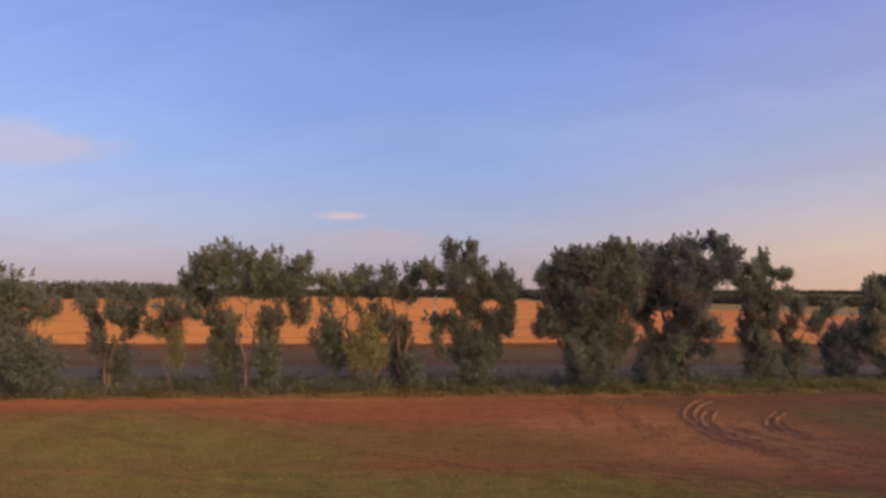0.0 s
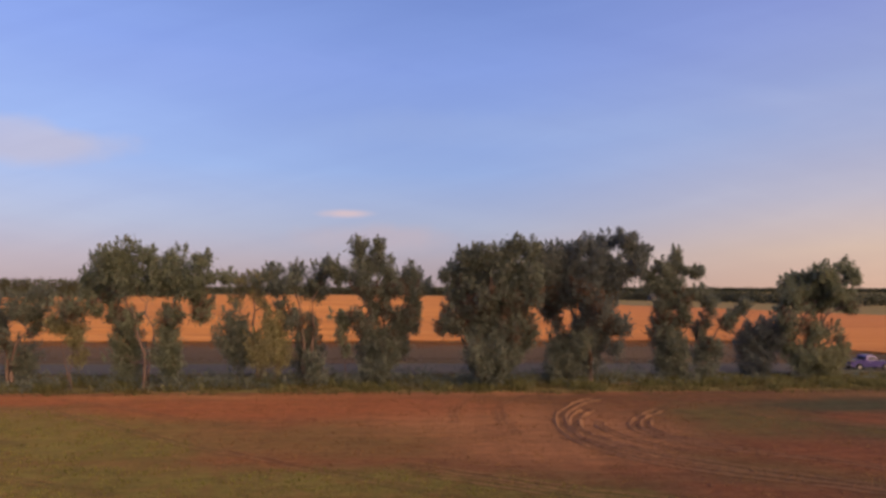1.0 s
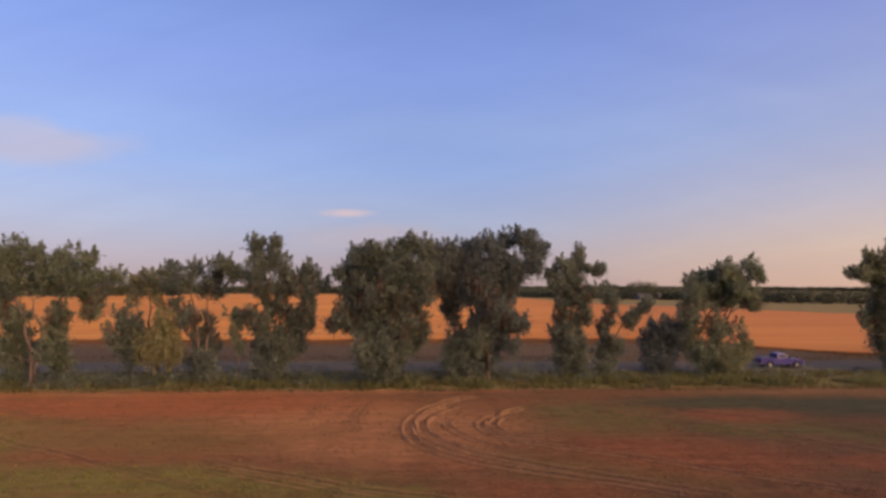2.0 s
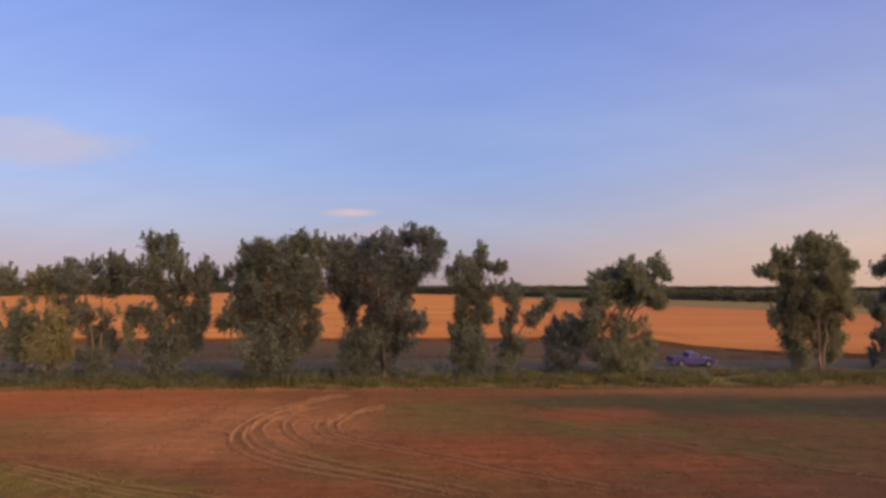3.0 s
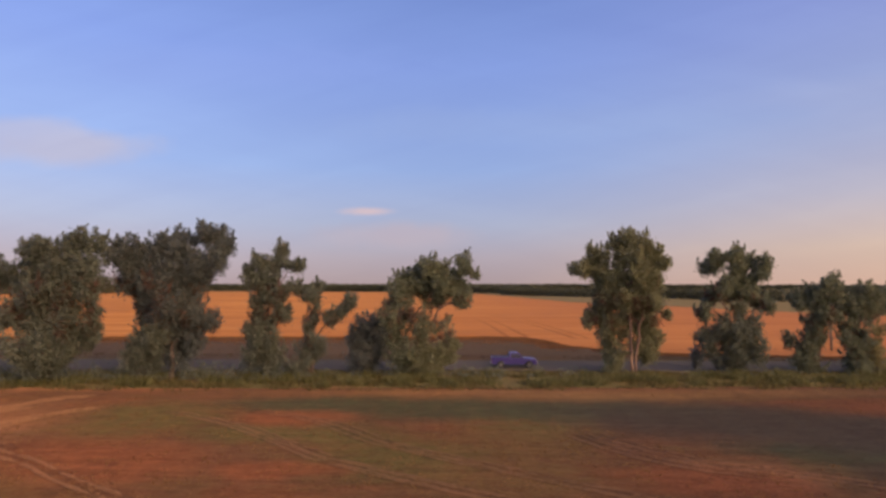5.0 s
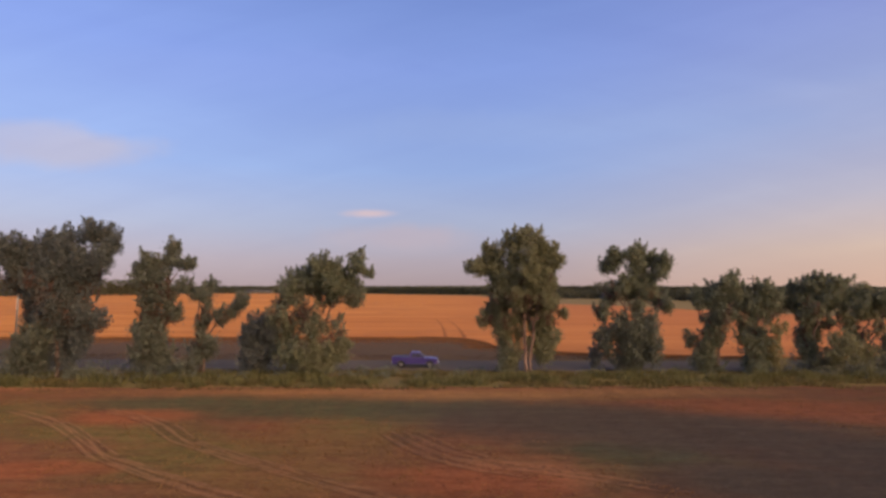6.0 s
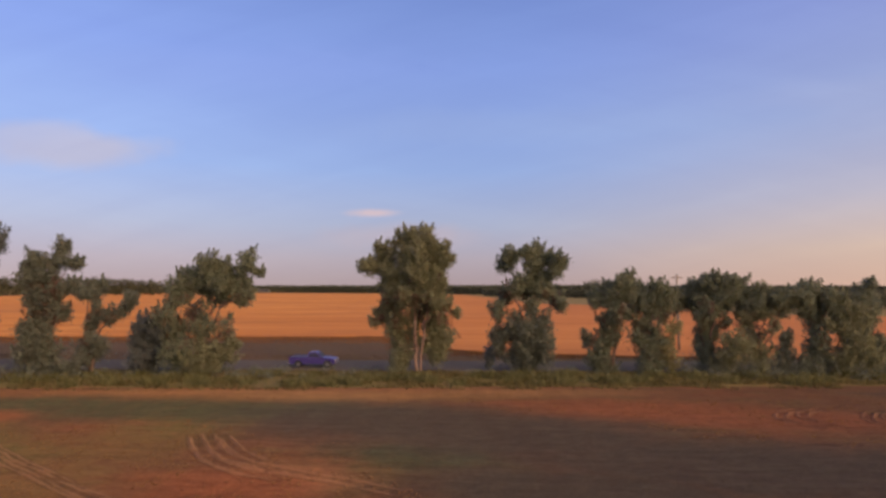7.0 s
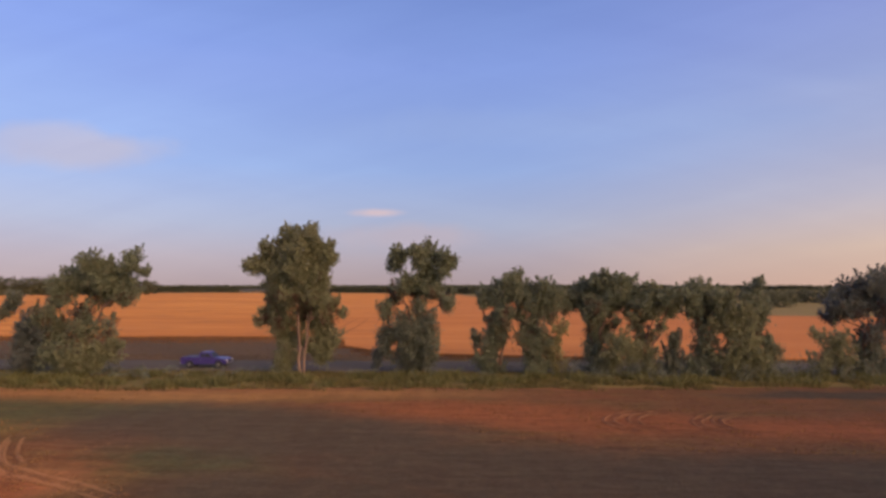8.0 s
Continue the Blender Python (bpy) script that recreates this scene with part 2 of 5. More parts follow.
    if hollow_shade:
        # pressed soil and painted shade darken the rut floor; painted light on the banks
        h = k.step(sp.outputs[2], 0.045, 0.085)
        c = k.mix(h, k.mix(k.step(clod, 0.38, 0.58, hollow_shade * 0.25, hollow_shade * 1.15), c, (0.044, 0.025, 0.016, 1)), k.mix(0.48, c, (0.219, 0.123, 0.075, 1)))
    finish(k, c, 0.95, k.math("ADD", grain, k.math("ADD", clod, lump)), 0.7, 0.10, spec=0.1, dusty=1.0)
    return m


def grain_material():
    m, k, g = material("ripe_grain")
    pos = g.outputs["Position"]
    streak = k.noise(k.n("ShaderNodeMapping", {0: pos, 2: (0, 0, radians(-4)), 3: (0.012, 0.16, 1)}).outputs[0], 1.0, 6.0, 0.62)
    big = k.noise(pos, 0.012, 4.0, 0.6)
    fine = k.noise(pos, 2.5, 6.0, 0.7)
    c = k.ramp(streak, [(0.32, (0.37, 0.128, 0.030)), (0.50, (0.58, 0.228, 0.054)), (0.68, (0.70, 0.325, 0.088))])
    c = k.mix(k.step(big, 0.42, 0.7, 0.0, 0.5), c, (0.40, 0.16, 0.055, 1))
    laid = k.noise(k.n("ShaderNodeMapping", {0: pos, 2: (0, 0, radians(12)), 3: (0.035, 0.07, 1)}).outputs[0], 1.0, 5.0, 0.6, 0.8)
    c = k.mix(k.step(laid, 0.50, 0.68, 0.0, 0.5), c, (0.30, 0.122, 0.042, 1))
    east = k.n("ShaderNodeSeparateXYZ", {0: pos}).outputs[0]
    c = k.mix(k.step(east, -20, 150, 0.0, 0.75), c, (0.40, 0.148, 0.060, 1))
    c = k.mix(k.math("MULTIPLY", fine, 0.35), c, (0.30, 0.125, 0.040, 1))
    finish(k, c, 0.95, fine, 0.7, 0.15, spec=0.05)
    return m


def verge_material(name, lo, hi, rust, relief=0.7):
    m, k, g = material(name)
    pos = g.outputs["Position"]
    big, fine = k.noise(pos, 0.13, 5.0, 0.6), k.noise(pos, 3.0, 6.0, 0.7)
    c = k.mix(fine, (*lo, 1), (*hi, 1))
    finish(k, k.mix(k.step(big, 0.42, 0.68, 0.0, 0.7), c, (*rust, 1)), 0.95, fine, relief, 0.1, spec=0.05)
    return m


def asphalt_material():
    m, k, g = material("asphalt")
    pos = g.outputs["Position"]
    lane = k.noise(k.n("ShaderNodeMapping", {0: pos, 3: (0.03, 1.2, 1)}).outputs[0], 1.0, 4.0)
    fine = k.noise(pos, 9.0, 6.0, 0.7)
    c = k.mix(lane, (0.084, 0.070, 0.056, 1), (0.120, 0.100, 0.078, 1))
    finish(k, k.mix(k.math("MULTIPLY", fine, 0.4), c, (0.085, 0.072, 0.058, 1)), 0.85, fine, 0.4, 0.02, spec=0.05)
    return m


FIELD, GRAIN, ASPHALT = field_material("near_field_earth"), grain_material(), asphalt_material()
VERGE = verge_material("verge_earth", (0.10, 0.085, 0.032), (0.18, 0.145, 0.058), (0.20, 0.115, 0.050))
STRIP = verge_material("strip_grass", (0.096, 0.064, 0.037), (0.117, 0.078, 0.044), (0.120, 0.069, 0.039), 0.25)
MEADOW = verge_material("far_meadow", (0.15, 0.12, 0.05), (0.21, 0.17, 0.075), (0.24, 0.15, 0.07))


# ---- building helpers ----
def mesh_of(name, verts, faces, mat, smooth=False):
    me = bpy.data.meshes.new(name)
    me.from_pydata(verts, [], faces)
    me.materials.append(mat)
    if smooth:
        me.polygons.foreach_set("use_smooth", [True] * len(me.polygons))
    me.update()
    return me


def quads_mesh(name, v, mat):
    """A mesh of loose quads from an array (n, 4, 3)."""
    n = len(v)
    me = bpy.data.meshes.new(name)
    me.vertices.add(n * 4)
    me.vertices.foreach_set("co", np.ascontiguousarray(v, dtype=np.float32).ravel())
    me.loops.add(n * 4)
    me.loops.foreach_set("vertex_index", np.arange(n * 4, dtype=np.int32))
    me.polygons.add(n)
    me.polygons.foreach_set("loop_start", np.arange(0, n * 4, 4, dtype=np.int32))
    me.materials.append(mat)
    me.update(calc_edges=True)
    return me


def part(name, bm, mat, parent, label=""):
    """Links a bmesh, or a ready mesh, as one mesh object under a thing or a part."""
    if isinstance(bm, bmesh.types.BMesh):
        me = bpy.data.meshes.new(name)
        bm.to_mesh(me)
        bm.free()
        me.materials.append(mat)
    else:
        me = bm
    ob = new(name, me)
    ob.parent = parent
    if label:
        ob["label"] = label
    return ob


def thing(name, x, y, z, label, category, group="", kind="", turn=0.0):
    ob = new(name)
    ob.matrix_basis = pose(x, y, z, 0, 0, turn)
    return tagged(ob, label, category, group, kind)


def sheet(name, outline, z, thick, mat, label, category, step=4.0, rough=0.0, seed=1):
    """A slab with a straight or gently ragged outline."""
    rng = np.random.default_rng(seed)
    pts = []
    for i, a in enumerate(outline):
        b = outline[(i + 1) % len(outline)]
        n = max(1, min(60, int(math.dist(a, b) / step)))
        for j in range(n):
            f = j / n
            pts.append((a[0] + (b[0] - a[0]) * f + rng.normal(0, rough), a[1] + (b[1] - a[1]) * f + rng.normal(0, rough)))
    bm = bmesh.new()
    flat = delaunay_2d_cdt([Vector(p) for p in pts], [], [list(range(len(pts)))], 1, 1e-4)
    top = [bm.verts.new((p.x, p.y, z)) for p in flat[0]]
    for tri in flat[2]:
        bm.faces.new([top[k] for k in tri])
    rim = [e for e in bm.edges if e.is_boundary]
    low = {}
    for e in rim:
        for v in e.verts:
            if v not in low:
                low[v] = bm.verts.new((v.co.x, v.co.y, z - thick))
    for e in rim:
        a, b = e.verts
        bm.faces.new((a, b, low[b], low[a]))
    bm.normal_update()
    bmesh.ops.reverse_faces(bm, faces=[f for f in bm.faces if f.normal.z < -0.5])
    me = bpy.data.meshes.new(name)
    bm.to_mesh(me)
    bm.free()
    me.materials.append(mat)
    return tagged(new(name, me), label, category, "", "structure")


# ---- large structure: ground, road, fields ----
def ground():
    xs = [-4200, -1500, -600, -250, -120, -60, 0, 60, 120, 180, 300, 700, 1500, 4200]
    ys = [-4200, -1200, -300, -60, 0, 30, 60, 90, 130, 250, 500, 1000, 2000, 4400]
    verts = [(x, y, 0.0) for y in ys for x in xs]
    w = len(xs)
    faces = [(j * w + i, j * w + i + 1, (j + 1) * w + i + 1, (j + 1) * w + i) for j in range(len(ys) - 1) for i in range(w - 1)]
    return tagged(new("ground", mesh_of("ground", verts, faces, VERGE)), "flat dry grassland reaching the horizon", "ground", "", "structure")


ground()
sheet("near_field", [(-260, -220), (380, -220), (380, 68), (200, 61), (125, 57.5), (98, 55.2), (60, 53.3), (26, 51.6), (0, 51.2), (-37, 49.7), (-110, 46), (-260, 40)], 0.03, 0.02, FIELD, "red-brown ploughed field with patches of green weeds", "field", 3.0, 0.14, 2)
sheet("road", [(-400, 51.6), (0, 61.4), (40, 62.6), (110, 63.6), (420, 64.5), (420, 73.0), (110, 71.8), (40, 70.6), (0, 70.0), (-400, 60.0)], 0.10, 0.09, ASPHALT, "two-lane grey asphalt country road in the shade", "road", 10.0, 0.05, 3)
sheet("dark_strip", [(-420, 61), (0, 71), (40, 71.6), (110, 72.8), (420, 74), (420, 74.6), (200, 74.5), (112, 75.9), (93, 76.9), (82, 78.5), (75.5, 82.5), (71, 87.5), (69.5, 94.5), (65.5, 101), (58, 103.5), (45, 101.5), (-25, 99.5), (-120, 99), (-420, 92)], 0.05, 0.04, STRIP, "dark brown strip with short grass beyond the road", "verge", 3.0, 0.4, 4)
sheet("grain_field", [(-900, 94), (-420, 92), (-120, 98), (-25, 98.5), (45, 100.5), (58, 102.5), (65, 100.2), (68.5, 94), (70, 87), (74.8, 82), (81.5, 77.9), (93, 76.2), (110, 75.2), (200, 73.8), (520, 73), (480, 120), (176, 172), (158, 208), (138, 262), (112, 300), (95, 420), (70, 590), (-60, 740), (-240, 850), (-440, 800), (-440, 560), (-900, 560)], 0.22, 0.17, GRAIN, "ripe golden-orange grain field", "field", 4.0, 0.35, 5)
sheet("far_meadow", [(176, 173), (480, 121), (900, 130), (900, 520), (60, 640), (71, 592), (96, 421), (113, 301), (139, 263), (159, 209)], 0.2, 0.15, MEADOW, "dull green meadow beyond the grain", "meadow", 10.0, 0.5, 6)


# ---- trees and shrubs of the roadside row ----
def tube(path, radii, sides=7):
    verts, faces = [], []
    for i, p in enumerate(path):
        a, b = path[max(0, i - 1)], path[min(len(path) - 1, i + 1)]
        q = (b - a).to_track_quat("Z", "Y")
        for s in range(sides):
            ang = 2 * math.pi * s / sides
            r = radii[i] * (1 + 0.12 * math.sin(3 * ang + i))
            verts.append(p + q @ Vector((r * math.cos(ang), r * math.sin(ang), 0)))
    for i in range(len(path) - 1):
        for s in range(sides):
            t = (s + 1) % sides
            faces.append((i * sides + s, i * sides + t, (i + 1) * sides + t, (i + 1) * sides + s))
    faces.append(tuple(range((len(path) - 1) * sides, len(path) * sides)))
    return verts, faces


def bent(a, b, rng, n=6, sag=0.12):
    """A wavering way from a to b that leaves a steeply and spreads out."""
    length = (b - a).length
    mid = a.lerp(b, 0.5) + Vector((rng.normal(0, sag), rng.normal(0, sag), 0.12)) * length
    pts = []
    for i in range(n + 1):
        f = i / n
        p = a.lerp(mid, f).lerp(mid.lerp(b, f), f)
        if 0 < i < n:
            p = p + Vector(rng.normal(0, 0.025 * length, 3))
        pts.append(p)
    return pts


def leaf_quads(centres, size, rng, ways=0.0):
    """Narrow rhombic leaf sprays round the given centres, turned at random about their ways."""
    n = len(centres)
    d = rng.normal(0, 0.75, (n, 3)) + ways
    d /= np.linalg.norm(d, axis=1)[:, None]
    e = np.cross(d, rng.normal(0, 1, (n, 3)))
    e /= np.linalg.norm(e, axis=1)[:, None] + 1e-9
    ln = (size * rng.uniform(0.6, 1.35, n))[:, None]
    wd = ln * rng.uniform(0.38, 0.62, n)[:, None]
    bend = np.cross(d, e) * ln * 0.15
    return np.stack([centres - d * ln * 0.5, centres + e * wd * 0.5 + bend, centres + d * ln * 0.5, centres - e * wd * 0.5 + bend], axis=1)


def crown_points(lobes, density, rng):
    """Leaf centres and the way they point: upward tufts that fill ovals and break their outline."""
    pts, ways = [], []
    # sprays that bind neighbouring lobes together
    links = []
    for i, a in enumerate(lobes):
        for b in lobes[:i]:
            ra, rb = 0.5 * (a[3] + a[5]), 0.5 * (b[3] + b[5])
            if math.hypot(a[0] - b[0], a[2] - b[2]) < 1.15 * (ra + rb) and min(a[6], b[6]) > 0.75:
                r = 0.55 * min(ra, rb)
                links.append((*(0.5 * (a[k] + b[k]) for k in range(3)), r, r, r, 0.5))
    for lx, ly, lz, rx, ry, rz, lace in lobes + links:
        mean = 0.5 * (rx + rz)
        tufts = int((5 + 10.0 * density * (rx * rz) ** 0.80) * lace)
        for i in range(tufts):
            d = rng.normal(0, 1, 3)
            d /= np.linalg.norm(d)
            out = d * np.array([rx, ry, rz]) * (0.84 * rng.uniform(0.02, 1.0) ** 0.45)
            aim = d * np.array([0.75, 0.6, 0.35]) + np.array([0, 0, 0.75]) + rng.normal(0, 0.25, 3)
            aim /= np.linalg.norm(aim)
            ln = rng.uniform(0.6, 1.4) * min(1.3, 0.36 + 0.52 * mean)
            wide = rng.uniform(0.17, 0.33) * (0.55 + 0.45 * min(1.5, mean))
            k = int((30 + 40 * ln) * (0.75 + 0.25 * density))
            f = rng.uniform(0, 1, k)
            girth = wide * (0.30 + 1.25 * np.sqrt(f * (1 - f)) * 2 * (1 - 0.45 * f))
            pts.append(np.array([lx, ly, lz]) + out + aim * (ln * (f - 0.55))[:, None] + rng.normal(0, 0.84, (k, 3)) * girth[:, None])
            ways.append(np.repeat(aim[None], k, 0))
        # leafy shoots that stand out of the upper side
        for i in range(int((1 + 4.4 * rx) * lace)):
            a, t = rng.uniform(0.15, math.pi - 0.15), rng.normal(0, 0.5)
            tip = np.array([math.cos(a) * rx, t * ry, math.sin(a) * rz])
            aim = np.array([0.35 * math.cos(a), 0.2 * t, 1.0]) + rng.normal(0, 0.12, 3)
            ln = rng.uniform(0.35, 1.1) * (0.5 + 0.3 * min(2.0, mean))
            k = int(12 + 30 * ln)
            f = rng.uniform(0, 1, k)
            pts.append(np.array([lx, ly, lz]) + tip * 0.78 + aim * (ln * f)[:, None] + rng.normal(0, 0.10, (k, 3)) * (1.25 - 0.8 * f)[:, None])
            ways.append(np.repeat(aim[None], k, 0))
    p, w = np.concatenate(pts), np.concatenate(ways)
    p[:, 2] = np.maximum(p[:, 2], 0.06)
    return p, w


def woody(name, x, y, hue, density, lobes, label, category, group, seed, leaf=0.26, trunk_r=None, low=False, bare=False):
    """A tree or a shrub: a trunk, a limb to each part of its crown, and a leafy crown."""
    rng = np.random.default_rng(seed)
    ob = thing(name, x, y, 0.0, label, category, group)
    bark = PALE_BARK if bare else BARK
    full = []
    width = max(abs(l[0]) + l[2] for l in lobes)
    top = max(l[1] + l[3] for l in lobes)
    for lx, lz, rx, rz, *lace in lobes:
        ly = rng.normal(0, 0.14 * width)
        if bare and lz < 0.5 * top:
            ly = abs(ly) + 0.35
        full.append((lx, float(np.clip(ly, -1.7, 1.7)), lz, rx * 1.18, min(2.4, 0.62 * (rx + rz)), rz * 1.18, min(1.0, (lace or [1.0])[0] + 0.14)))
    r0 = trunk_r or 0.035 + (0.008 if bare else 0.014) * top
    mean_x = sum(l[0] * l[2] for l in lobes) / sum(l[2] for l in lobes)
    if low:
        fork = Vector((0, 0, 0.05))
    else:
        fork = Vector((mean_x * 0.25, 0, min(3.4, 0.30 * top)))
        crest = max((l for l in full if l[2] > 0.55 * top), key=lambda l: l[3] * l[5], default=full[0])
        end = Vector((crest[0] * 0.8, crest[1] * 0.6, crest[2] + 0.3 * crest[5]))
        path = [Vector((0, 0, -0.15))] + bent(Vector((0, 0, 0.25)), fork, rng, 3, 0.03) + bent(fork, end, rng, 6, 0.05)[1:]
        radii = [r0 * 1.5] + [r0 * (1.05 - 0.92 * i / (len(path) - 2)) for i in range(len(path) - 1)]
        part("trunk", mesh_of("trunk", *tube(path, radii), bark, True), bark, ob)
        side = max((l for l in full if l[2] > 0.5 * top and abs(l[0] - crest[0]) > 1.2), key=lambda l: l[3] * l[5], default=None)
        if side and (bare or density < 1.2):
            # a second stem beside the first
            foot, lean = Vector((0.35 if side[0] > crest[0] else -0.35, 0.1, -0.1)), Vector((0.75 if side[0] > crest[0] else -0.75, 0.1, 0.34 * top))
            path2 = bent(foot, lean, rng, 3, 0.05) + bent(lean, Vector((side[0] * 0.9, side[1] * 0.7, side[2] + 0.2 * side[5])), rng, 6, 0.06)[1:]
            radii2 = [r0 * (0.85 - 0.7 * i / (len(path2) - 1)) for i in range(len(path2))]
            part("trunk", mesh_of("trunk", *tube(path2, radii2), bark, True), bark, ob)
            path, radii = path + path2, radii + radii2
    # limbs leave the nearest lower wood, so that they branch in turn
    if low:
        wood = [(Vector((rng.normal(0, 0.2), rng.normal(0, 0.2), -0.05)), r0 * 0.9) for _ in range(4)]
    else:
        wood = [(p, r) for p, r in zip(path, radii) if p.z > 0.16 * top]
    for l in sorted(full, key=lambda l: (Vector(l[:3]) - fork).length):
        tip = Vector((l[0], l[1], max(0.3, l[2] + 0.15 * l[5])))

        def cost(pr):
            d = tip - pr[0]
            flat = math.hypot(d.x, d.y)
            return d.length + 1.6 * max(0.0, 0.45 * flat - d.z) - 2.0 * pr[1]

        start, rs = min(wood, key=cost)
        way_ = bent(start, tip, rng, 5, 0.09)
        rr = min(rs * 0.78, 0.030 + 0.030 * (tip - start).length + 0.012 * l[3])
        radii_ = [rr * (1.0 - 0.72 * i / 5) for i in range(6)]
        wood += list(zip(way_[1:], radii_[1:]))
        v, f = tube(way_, radii_, 6)
        for _ in range(9):
            s = way_[int(rng.integers(2, 6))]
            e = tip + Vector((rng.normal(0, 0.55) * l[3], rng.normal(0, 0.5) * l[4], rng.normal(0.3, 0.45) * l[5]))
            v2, f2 = tube(bent(s, e, rng, 3, 0.12), [rr * 0.50, rr * 0.36, rr * 0.26, rr * 0.12], 4)
            o = len(v)
            v += v2
            f += [tuple(i + o for i in q) for q in f2]
        part("limb", mesh_of("limb", v, f, bark, True), bark, ob)
    mat = LEAF[min(4, int(hue * 5))]
    part("crown", quads_mesh("crown", leaf_quads(*(lambda c: (c[0], leaf, rng, c[1]))(crown_points(full, density, rng))), mat), mat, ob)
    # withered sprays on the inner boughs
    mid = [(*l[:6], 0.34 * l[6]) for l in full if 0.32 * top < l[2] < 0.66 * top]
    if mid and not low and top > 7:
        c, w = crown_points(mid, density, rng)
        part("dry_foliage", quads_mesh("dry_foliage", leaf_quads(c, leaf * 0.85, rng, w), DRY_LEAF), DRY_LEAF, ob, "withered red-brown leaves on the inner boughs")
    return ob


HUES = ("deep green", "dark green", "dusty green", "olive green", "yellow-green")


def row_tree(x, y, hue, density, lobes, seed, bare=False):
    return woody("tree", x, y, hue, density, lobes, f"{HUES[min(4, int(hue * 5))]} leafy roadside tree {'with a pale forked trunk' if bare else 'leafy down to the verge grass'}", "tree", "trees of the roadside row", seed, bare=bare)


def row_shrub(x, y, hue, density, lobes, seed):
    return woody("shrub", x, y, hue, density, lobes, f"dense {HUES[min(4, int(hue * 5))]} shrub in the grassy verge", "shrub", "shrubs of the roadside row", seed, 0.26, 0.06, True)


def row_sapling(x, y, hue, density, lobes, seed):
    return woody("sapling", x, y, hue, density, lobes, f"thin {HUES[min(4, int(hue * 5))]} sapling with sparse leaves", "tree", "saplings of the roadside row", seed, 0.26, 0.07)


row_tree(-41.8, 52.5, 0.45, 0.75, [(-0.2, 9.8, 2.5, 1.6), (-2.6, 8.8, 2.7, 2.2), (2.3, 8, 1.8, 1.4), (-0.3, 6.8, 2.6, 1.5), (-2.9, 5.6, 3, 2.5), (-4.3, 10.4, 2.2, 1.6)], 100)
row_shrub(-40.1, 51.2, 0.25, 1, [(-0.2, 3.6, 3.1, 2.6), (3.3, 3.2, 2.4, 2), (-3.6, 3.3, 2.7, 2.7)], 101)
row_tree(-32.1, 53, 0.3, 0.9, [(-2.7, 8, 0.76, 1.09), (-3.9, 8.9, 0.87, 0.55, 0.7), (-1.8, 6.1, 0.66, 0.98), (-1, 4.7, 0.66, 0.98), (0.3, 8.3, 0.66, 0.98), (2.2, 9.1, 0.98, 0.87), (2.1, 7.4, 0.76, 0.98), (1.5, 6.1, 0.55, 0.87, 0.8), (0.9, 7.3, 0.66, 0.66), (-0, 3.1, 1.2, 1.64), (-0.2, 1.7, 1.2, 0.82)], 102)
row_sapling(-26, 52.6, 0.95, 0.7, [(-2.5, 6.2, 0.97, 0.54), (-1.1, 6, 0.97, 0.54), (-0, 5.6, 1.08, 0.7), (0.6, 4.7, 0.65, 0.65, 0.7), (0.3, 3.3, 0.97, 0.97, 0.5)], 103)
row_tree(-18.7, 52, 0.4, 1, [(-4.8, 11.2, 1.18, 1.5), (-6.1, 10.5, 0.75, 0.75), (-3.2, 12.1, 0.96, 1.5), (-2.1, 12.9, 0.75, 1.39), (-1.8, 10.4, 1.18, 1.34), (0, 12.6, 1.07, 0.86), (1.9, 12.4, 1.18, 1.07), (1.2, 11, 1.18, 1.07), (2.8, 10.7, 0.86, 0.86), (5.5, 12.2, 0.75, 0.64), (4.1, 11.8, 0.54, 0.54), (5, 10.5, 1.28, 0.64), (3.9, 9.6, 1.5, 0.54), (7.1, 10.6, 1.07, 0.54)]
         + [(0.9, 9.6, 1.87, 0.64), (-6, 7.8, 1.87, 0.7), (-4.7, 8.8, 1.61, 0.48), (-7.4, 7.2, 0.75, 0.43, 0.7), (-3.8, 6.9, 1.07, 0.64), (-2.2, 6.3, 1.18, 1.07, 0.8), (4.5, 8, 1.18, 0.86), (5, 6.9, 0.86, 0.43, 0.7), (3.1, 7.2, 0.75, 0.86, 0.6), (1.8, 6.4, 0.96, 1.18, 0.7), (-2.7, 4, 1.34, 1.87), (1.9, 3.8, 1.34, 1.87), (-2.4, 2.2, 1.18, 0.96), (1.7, 2, 1.18, 0.86)], 104, bare=True)
row_tree(-9, 56.3, 0.8, 0.7, [(-1.2, 10.2, 1.04, 0.93, 0.7), (-2.4, 10.1, 0.93, 0.58, 0.6), (-3.2, 8.5, 0.69, 0.58, 0.5), (-0.6, 8.8, 0.81, 0.58, 0.5), (0.6, 7.6, 0.58, 0.46, 0.4)], 105)
row_shrub(-11, 54.6, 0.2, 1, [(0, 6.3, 1.12, 1.35), (-0.8, 4.2, 1.4, 1.57), (0.5, 3.3, 1.57, 1.69)], 106)
row_shrub(-7.4, 54.4, 0.8, 0.9, [(0.1, 5.9, 1.01, 1.23), (-0.7, 3.8, 1.57, 1.79), (0.6, 3.3, 1.4, 1.79)], 107)
